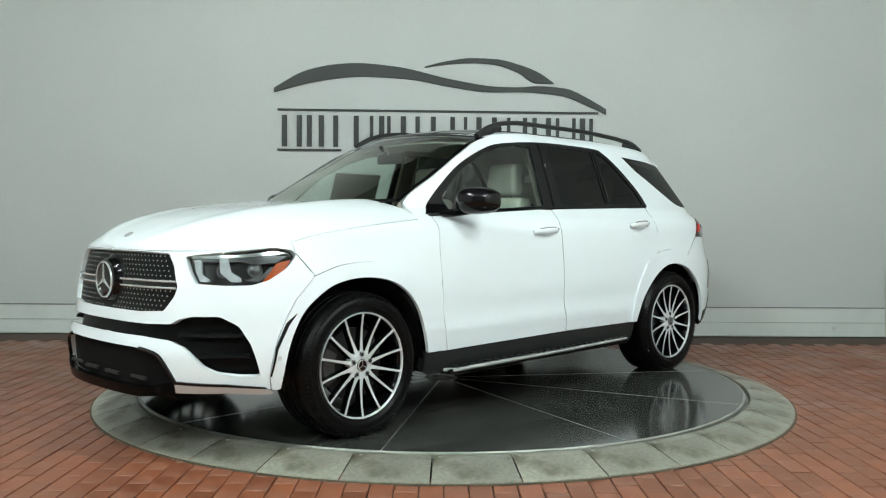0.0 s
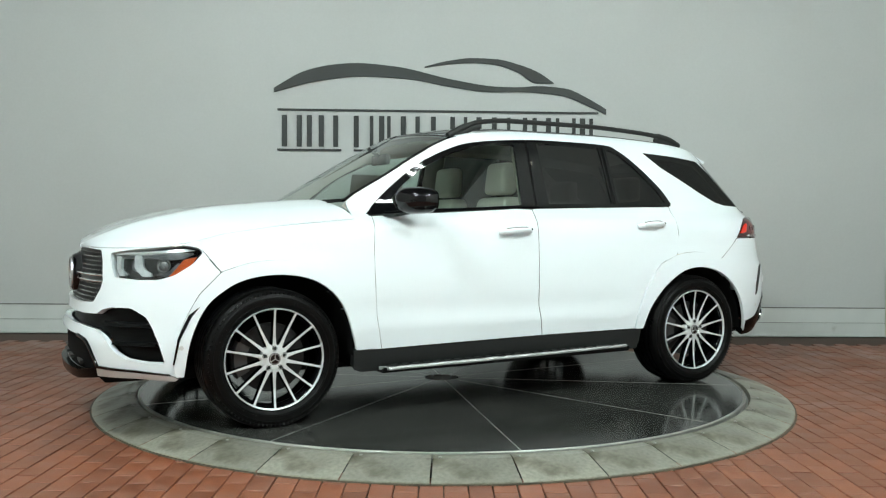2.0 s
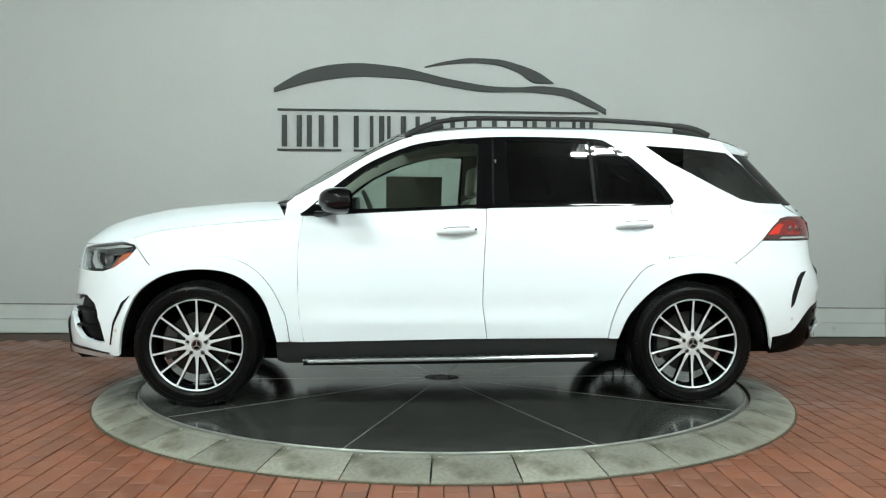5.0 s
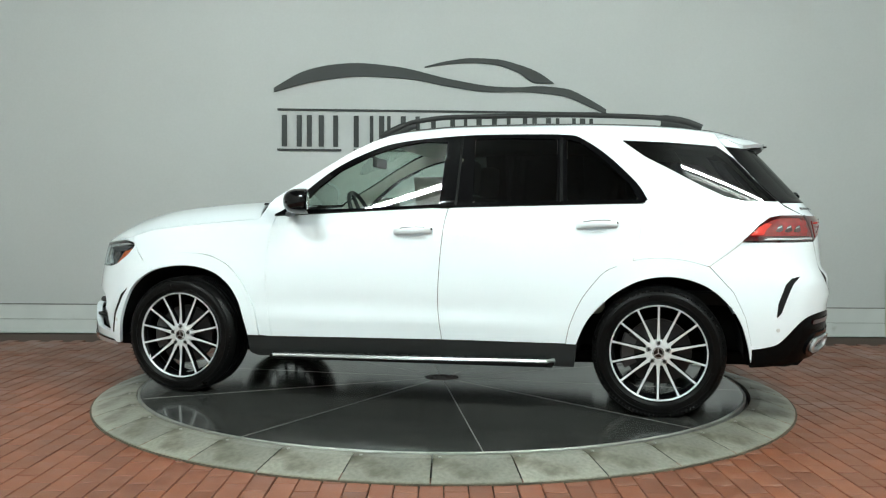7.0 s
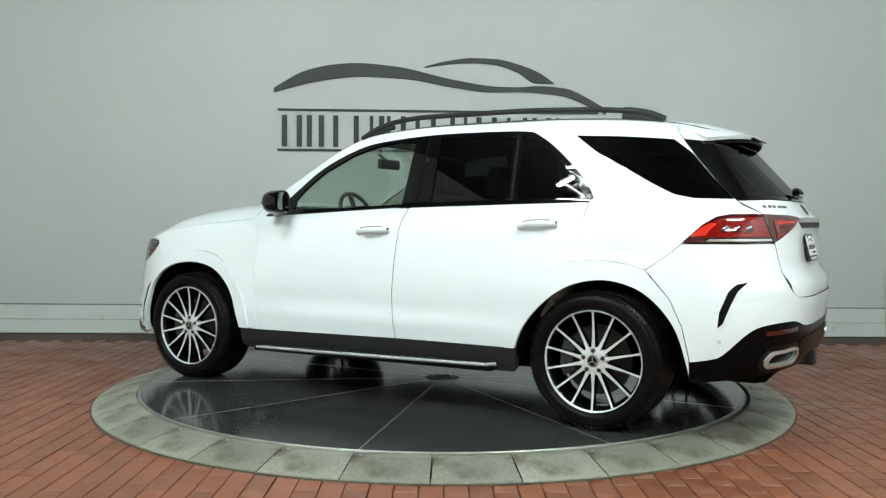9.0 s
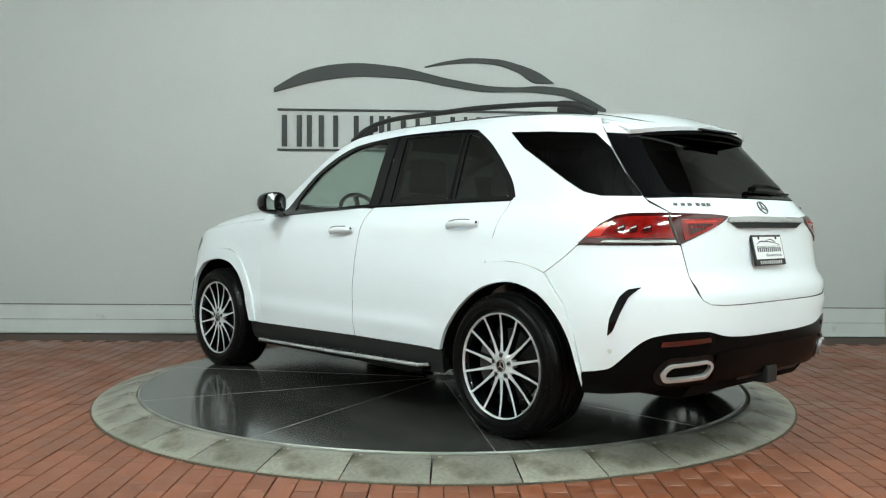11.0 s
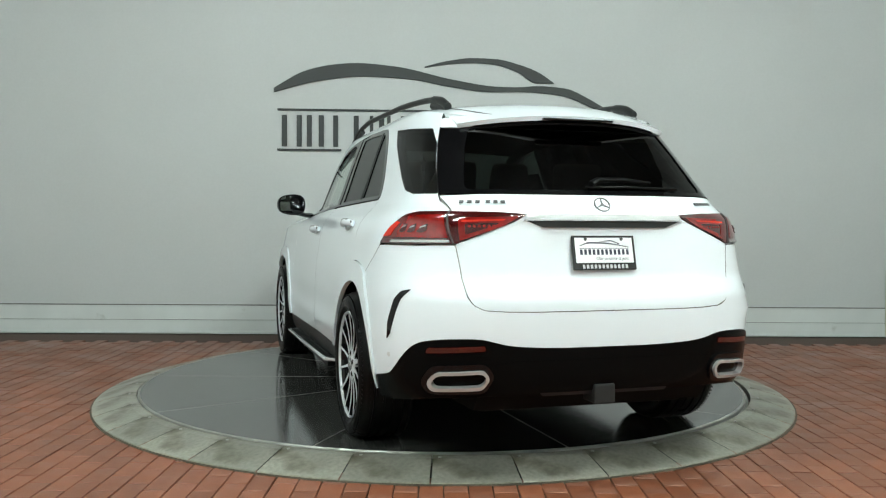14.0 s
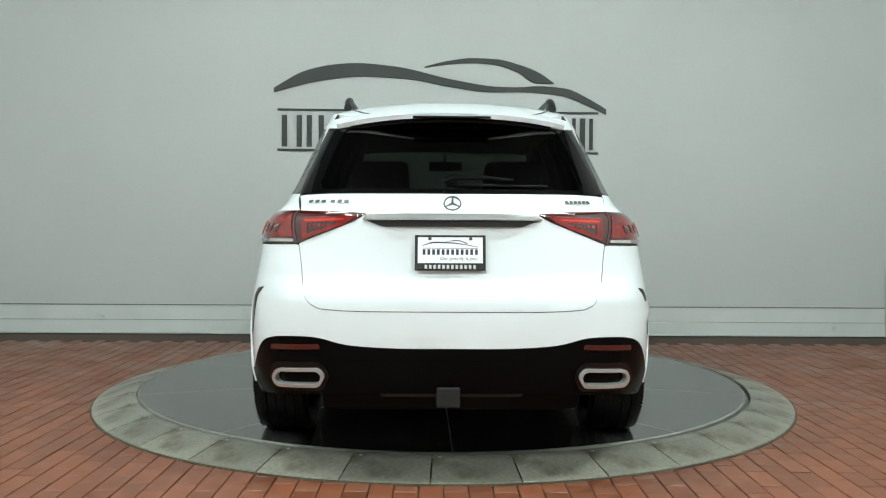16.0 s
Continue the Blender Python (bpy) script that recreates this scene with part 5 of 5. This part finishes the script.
def add_trim(car):
    """Handles, mirrors, roof rails, wheel housings, underside."""
    for s in (1, -1):
        for a, b, z in ((0.072, -0.162, 1.040), (-1.030, -1.262, 1.078)):
            pts, rad = [], []
            for k in range(13):
                t = k / 12
                x = a + (b - a) * t
                m = at_skin((x, z + 0.012 * t), s, 0.010 + 0.026 * math.sin(math.pi * min(1, max(0, t))) ** 0.5)
                pts.append(tuple(m.translation))
                rad.append(0.010 + 0.0075 * math.sin(math.pi * (0.15 + 0.7 * t)))
            handle = part("door_handle", sweep(pts, rad, 10, 1.25), PAINT, car, "white door handle with a chrome insert", True)
            part("handle_insert", sweep([(p[0], p[1] + s * 0.007, p[2] + r_ * 1.05) for p, r_ in zip(pts[2:11], rad[2:11])], 0.0048, 6), CHROME, handle, "chrome insert")
            q = ((a + b) / 2 - 0.005, z + 0.004)
            bm = lathe([(0.0, 0.0), (0.05, 0.0015), (0.058, 0.0035), (0.066, 0.0015)], "y", 24)
            bmesh.ops.transform(bm, verts=bm.verts[:], matrix=at_skin(q, s, 0.0005) @ Matrix.Diagonal((1.35, 1, 0.62, 1)))
            part("handle_cup", bm, PAINT, handle, "", True)
            bm = box((-0.009, 0, -0.006), (0.009, 0.012, 0.006))
            bmesh.ops.transform(bm, verts=bm.verts[:], matrix=at_skin((b + 0.005, z + 0.014), s, 0.018))
            part("lock_cap", bm, BLACK, handle)
        # Door mirror: a rounded cap, a glass, a stalk.
        bm = bmesh.new()
        bmesh.ops.create_uvsphere(bm, u_segments=28, v_segments=18, radius=1)
        for v in bm.verts:
            x, y, z = v.co
            f = (abs(x) ** 2.6 + abs(y) ** 2.6 + abs(z) ** 2.6) ** (-1 / 2.6)
            x, y, z = x * f, y * f, z * f
            if x < -0.35:
                x = -0.35 + (x + 0.35) * 0.12
            v.co = (0.655 + x * 0.115 * (1 - 0.12 * y) - 0.03 * y, s * (1.002 + y * 0.108), 1.228 + z * 0.078 * (1 - 0.10 * y))
        mirror = part("door_mirror", bm, BLACK, car, "gloss black door mirror", True)
        glass = bmesh.new()
        bmesh.ops.create_circle(glass, cap_ends=True, segments=32, radius=1)
        for v in glass.verts:
            a, b = v.co.x, v.co.y
            f = (abs(a) ** 3.5 + abs(b) ** 3.5) ** (-1 / 3.5) if a or b else 1
            v.co = (0.607 - 0.03 * a * f, s * (1.004 + a * f * 0.088), 1.229 + b * f * 0.062)
        part("mirror_glass", glass, material("mirror_silver", (0.8, 0.82, 0.82), 0.02, 1.0), mirror, "mirror glass")
        part("mirror_foot", sweep([(0.80, s * 0.835, 1.150), (0.745, s * 0.885, 1.152), (0.69, s * 0.94, 1.163), (0.66, s * 0.99, 1.178)], [0.030, 0.028, 0.026, 0.03], 10, 0.65), BLACK, mirror, "black mirror stalk", True)
        part("signal_strip", sweep([(0.715, s * 1.085, 1.222), (0.745, s * 1.04, 1.226), (0.765, s * 0.98, 1.228)], 0.006, 6), LENS, mirror)
        # Roof rail on its feet.
        rail_z = curve((-1.76, 1.672), (-1.62, 1.726), (-1.36, 1.756), (-0.80, 1.776), (-0.22, 1.774), (0.04, 1.748), (0.16, 1.702), (0.26, 1.650))
        rail_y = curve((-1.74, 0.520), (-1.30, 0.540), (-0.30, 0.570), (0.26, 0.602))
        xs = [0.26 - 2.0 * k / 48 for k in range(49)]
        rail = part("roof_rail", sweep([(x, s * rail_y(x), rail_z(x)) for x in xs], [0.014 + 0.006 * (x < -1.5 or x > 0.1) for x in xs], 10, 1.15), GREYTRIM, car, "dark grey roof rail", True)
        for a, b in ((0.20, 0.02), (-1.50, -1.72)):
            feet = [(a + (b - a) * k / 8, s * rail_y(a + (b - a) * k / 8), rail_z(a + (b - a) * k / 8) - 0.030) for k in range(9)]
            part("rail_foot", sweep(feet, 0.015, 8, 1.2), GREYTRIM, rail, "", True)
        # Wheel housings.
        for hx in (HUB_X, -HUB_X):
            bm = lathe([(0.0, 0.0), (0.455, 0.0), (0.470, 0.02), (0.462, 0.355)], "y", 28, (-2, 182))
            bmesh.ops.translate(bm, verts=bm.verts[:], vec=(hx, 0.58, HUB_Z))
            if s < 0:
                for v in bm.verts:
                    v.co.y = -v.co.y
            part("wheel_housing", bm, UNDER, car, "black wheel housing liner", True)
    for q in ((-2.142, 0.512), (1.975, 0.452)):
        for s in (1, -1):
            bm = lathe([(0.0, 0.002), (0.010, 0.002), (0.0115, 0.0)], "y", 16)
            bmesh.ops.transform(bm, verts=bm.verts[:], matrix=at_skin(q, s, 0.014 if q[0] > 0 else 0.001))
            part("parking_sensor", bm, material("sensor_grey", (0.6, 0.61, 0.61), 0.4), car)
    # Underside: floor pan, silencer, axle.
    part("underbody", prism([(2.30, 0.24), (2.36, 0.30), (1.02, 0.31), (1.0, 0.40), (-1.0, 0.40), (-1.02, 0.31), (-2.36, 0.34), (-2.30, 0.27), (-1.0, 0.235), (1.0, 0.225)], -0.57, 0.57), UNDER, car, "dark underbody")
    part("floor_pan", prism([(0.98, 0.26), (0.98, 0.42), (-0.98, 0.42), (-0.98, 0.27)], -0.86, 0.86), UNDER, car)
    for x in (HUB_X, -HUB_X):
        part("axle", sweep([(x, -0.86, HUB_Z), (x, 0.86, HUB_Z)], 0.035, 8), UNDER, car)
    part("silencer", box((-2.28, -0.55, 0.25), (-1.98, 0.55, 0.36)), UNDER, car, "dark silencer", bevel=0.04)


def cushion(lo, hi, round_=0.05, lean=0.0, taper=0.0):
    """A padded block, leaning back by lean metres over its height."""
    bm = box(lo, hi)
    bmesh.ops.bevel(bm, geom=bm.edges[:], offset=round_, segments=4, affect="EDGES", profile=0.6)
    h = hi[2] - lo[2]
    mid = (lo[1] + hi[1]) / 2
    for v in bm.verts:
        k = (v.co.z - lo[2]) / h
        v.co.x -= lean * k
        v.co.y = mid + (v.co.y - mid) * (1 - taper * k)
    return bm


def add_cabin(car, roof, frame_poly):
    """Seats, dash, wheel, lining and the sheets behind the glass."""
    for s in (1, -1):
        y = 0.38 * s
        seat = part("front_seat", cushion((-0.30, y - 0.26, 0.50), (0.30, y + 0.26, 0.68), 0.06), LEATHER, car, "pale leather front seat with headrest", True)
        part("backrest", cushion((-0.24, y - 0.25, 0.62), (-0.08, y + 0.25, 1.275), 0.06, 0.11, 0.22), LEATHER, seat, "", True)
        part("headrest", cushion((-0.325, y - 0.14, 1.290), (-0.205, y + 0.14, 1.510), 0.05, 0.02, 0.14), LEATHER, seat, "", True)
        for d in (-0.06, 0.06):
            part("headrest_post", sweep([(-0.27, y + d, 1.22), (-0.27, y + d, 1.32)], 0.007, 6), CHROME, seat)
        bolster = cushion((-0.24, y - 0.275, 0.70), (-0.05, y - 0.20, 1.12), 0.03, 0.10)
        part("bolster", bolster, LEATHER, seat, "", True)
        rear = part("rear_seat", cushion((-1.18, y - 0.33, 0.55), (-0.62, y + 0.33, 0.74), 0.06), LEATHER, car, "pale leather rear seat", True)
        part("backrest", cushion((-1.22, y - 0.33, 0.66), (-1.06, y + 0.33, 1.24), 0.06, 0.14), LEATHER, rear, "", True)
        part("headrest", cushion((-1.40, y - 0.14, 1.26), (-1.29, y + 0.14, 1.44), 0.045), LEATHER, rear, "", True)
    part("dashboard", prism([(0.58, 0.66), (0.55, 0.98), (0.60, 1.075), (0.78, 1.10), (1.06, 1.13), (1.10, 0.70)], -0.76, 0.76), DASH, car, "dark dashboard")
    part("centre_console", box((-0.35, -0.11, 0.44), (0.60, 0.11, 0.78)), DASH, car, "dark centre console", bevel=0.03)
    part("boot_floor", box((-2.15, -0.66, 0.62), (-1.25, 0.66, 0.70)), DASH, car, "dark boot floor")
    bm = bmesh.new()
    ring = [(0.185 * math.cos(a), 0.185 * math.sin(a), 0) for a in (2 * math.pi * k / 32 for k in range(32))]
    loops = [[bm.verts.new(Vector((math.cos(2 * math.pi * k / 32), math.sin(2 * math.pi * k / 32), 0)) * (0.182 + 0.015 * math.cos(b)) + Vector((0, 0, 0.015 * math.sin(b)))) for b in (2 * math.pi * j / 8 for j in range(8))] for k in range(32)]
    for k in range(32):
        for j in range(8):
            bm.faces.new((loops[k][j], loops[(k + 1) % 32][j], loops[(k + 1) % 32][(j + 1) % 8], loops[k][(j + 1) % 8]))
    wheel = part("steering_wheel", bm, DASH, car, "dark steering wheel", True)
    wheel.matrix_basis = pose(0.46, 0.38, 1.135, 0, -66, 0)
    part("wheel_boss", lathe([(0.0, 0.02), (0.06, 0.015), (0.075, -0.02), (0.0, -0.05)], "z", 20), DASH, wheel, "", True)
    for a in (0, 180, 270):
        bm = box((0.05, -0.018, -0.012), (0.18, 0.018, 0.004))
        bmesh.ops.rotate(bm, verts=bm.verts[:], matrix=Matrix.Rotation(radians(a + 90), 3, "Z"))
        part("wheel_spoke", bm, DASH, wheel)
    part("inside_mirror", cushion((0.44, -0.125, 1.490), (0.475, 0.125, 1.560), 0.015), DASH, car, "dark inside mirror", True)
    part("mirror_stem", sweep([(0.47, 0, 1.55), (0.55, 0, 1.60)], 0.012, 6), DASH, car)
    sheet("headliner", [[roof(0.01 + 0.93 * i / 20, v / 10 * 0.93, 0.055) for v in range(-10, 11)] for i in range(21)], LINER, car, "pale headliner", 0.01)
    panel("pillar_lining", frame_poly, LINER, car, "pale pillar lining", holes=[QUARTER], lift=-0.045, gap=-0.01, deep=0, r=0, step=0.06)
    panel("door_card", [(0.88, 0.42), (0.88, 1.13), (0.30, 1.165), (-0.26, 1.19), (-0.90, 1.205), (-1.40, 1.215), (-1.40, 0.95), (-0.95, 0.42)], DASH, car, "dark door lining", lift=-0.085, gap=0, deep=0, r=0, step=0.08)
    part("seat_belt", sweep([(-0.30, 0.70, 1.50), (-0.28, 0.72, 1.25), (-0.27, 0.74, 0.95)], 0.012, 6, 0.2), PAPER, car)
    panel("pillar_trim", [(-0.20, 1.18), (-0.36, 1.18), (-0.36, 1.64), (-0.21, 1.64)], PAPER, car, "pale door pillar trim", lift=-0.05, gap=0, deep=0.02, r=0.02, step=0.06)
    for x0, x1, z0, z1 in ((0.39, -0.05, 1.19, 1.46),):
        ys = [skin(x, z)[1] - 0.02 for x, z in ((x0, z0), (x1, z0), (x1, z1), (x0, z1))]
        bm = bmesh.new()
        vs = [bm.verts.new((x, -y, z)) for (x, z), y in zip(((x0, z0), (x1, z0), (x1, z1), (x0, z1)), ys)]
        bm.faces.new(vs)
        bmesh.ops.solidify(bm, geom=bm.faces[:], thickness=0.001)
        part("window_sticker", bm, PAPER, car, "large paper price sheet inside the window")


# ---- the pavers: long clay bricks laid end to end away from the camera, every other row shifted by half ----
def make_pavers():
    wide, long_, joint = 0.1095, 0.222, 0.006
    a, b, c = (wide - joint) / 2, (long_ - joint) / 2, 0.0022
    brick = [(sx * (a - c), sy * (b - c), 0.0) for sx, sy in ((-1, -1), (1, -1), (1, 1), (-1, 1))]
    brick += [(sx * a, sy * b, -c) for sx, sy in ((-1, -1), (1, -1), (1, 1), (-1, 1))]
    brick += [(sx * a, sy * b, -0.014) for sx, sy in ((-1, -1), (1, -1), (1, 1), (-1, 1))]
    faces = [(0, 1, 2, 3)] + [(i, i + 4, (i + 1) % 4 + 4, (i + 1) % 4) for i in range(4)] + [(i + 4, i + 8, (i + 1) % 4 + 8, (i + 1) % 4 + 4) for i in range(4)]
    rng = random.Random(5)
    near, rest_v, rest_f, shared = 0, [], [], None
    for col in range(-50, 43):
        x = 0.011 + wide * (col + 0.5)
        if not ROOM_L + a < x < ROOM_R - a:
            continue
        for row in range(-47, 16):
            y = -1.198 + long_ * (row + 0.5 * (col % 2))
            if not ROOM_BACK + b < y < WALL_Y - 0.045 - b * 0.6 or math.hypot(abs(x) + a, abs(y) + b) < RING_R - 0.02:
                continue
            z = FLOOR + rng.uniform(-0.0018, 0.0012)
            tilt = (rng.uniform(-0.25, 0.25), rng.uniform(-0.35, 0.35), rng.uniform(-0.25, 0.25))
            m = pose(x + rng.uniform(-0.0008, 0.0008), y, z, *tilt)
            if near < 300 and -2.75 < y < -0.85 and abs(x) < 0.62 * (y + 6.19):
                if shared is None:
                    shared = mesh_object("brick", brick, faces, BRICK, ground)
                    ob, shared = shared, shared.data
                else:
                    ob = new("brick", shared)
                    ob.parent = ground
                ob.matrix_basis = m
                near += 1
            else:
                k = len(rest_v)
                rest_v += [tuple(m @ Vector(v)) for v in brick]
                rest_f += [tuple(i + k for i in f) for f in faces]
    tagged(mesh_object("pavers", rest_v, rest_f, BRICK, ground), "red clay pavers", kind="stuff")


make_pavers()


car, hatch = make_car()
add_wheels(car)


# ---- how things move: the turntable turns steadily and carries the car ----
def heading(t):
    return 224.72 + t * (-8.6706 + t * (0.19296 + t * (-0.030241 + t * (0.00170883 - 0.0000314604 * t))))


def motions():
    times = [k * 0.5 for k in range(33)]
    walk(turntable, [(t, pose(0, 0, 0, 0, 0, heading(t))) for t in times])
    walk(car, [(t, pose(0, 0, 0, 0, 0, heading(t)) @ pose(0.0135, -0.021, 0)) for t in times])


motions()
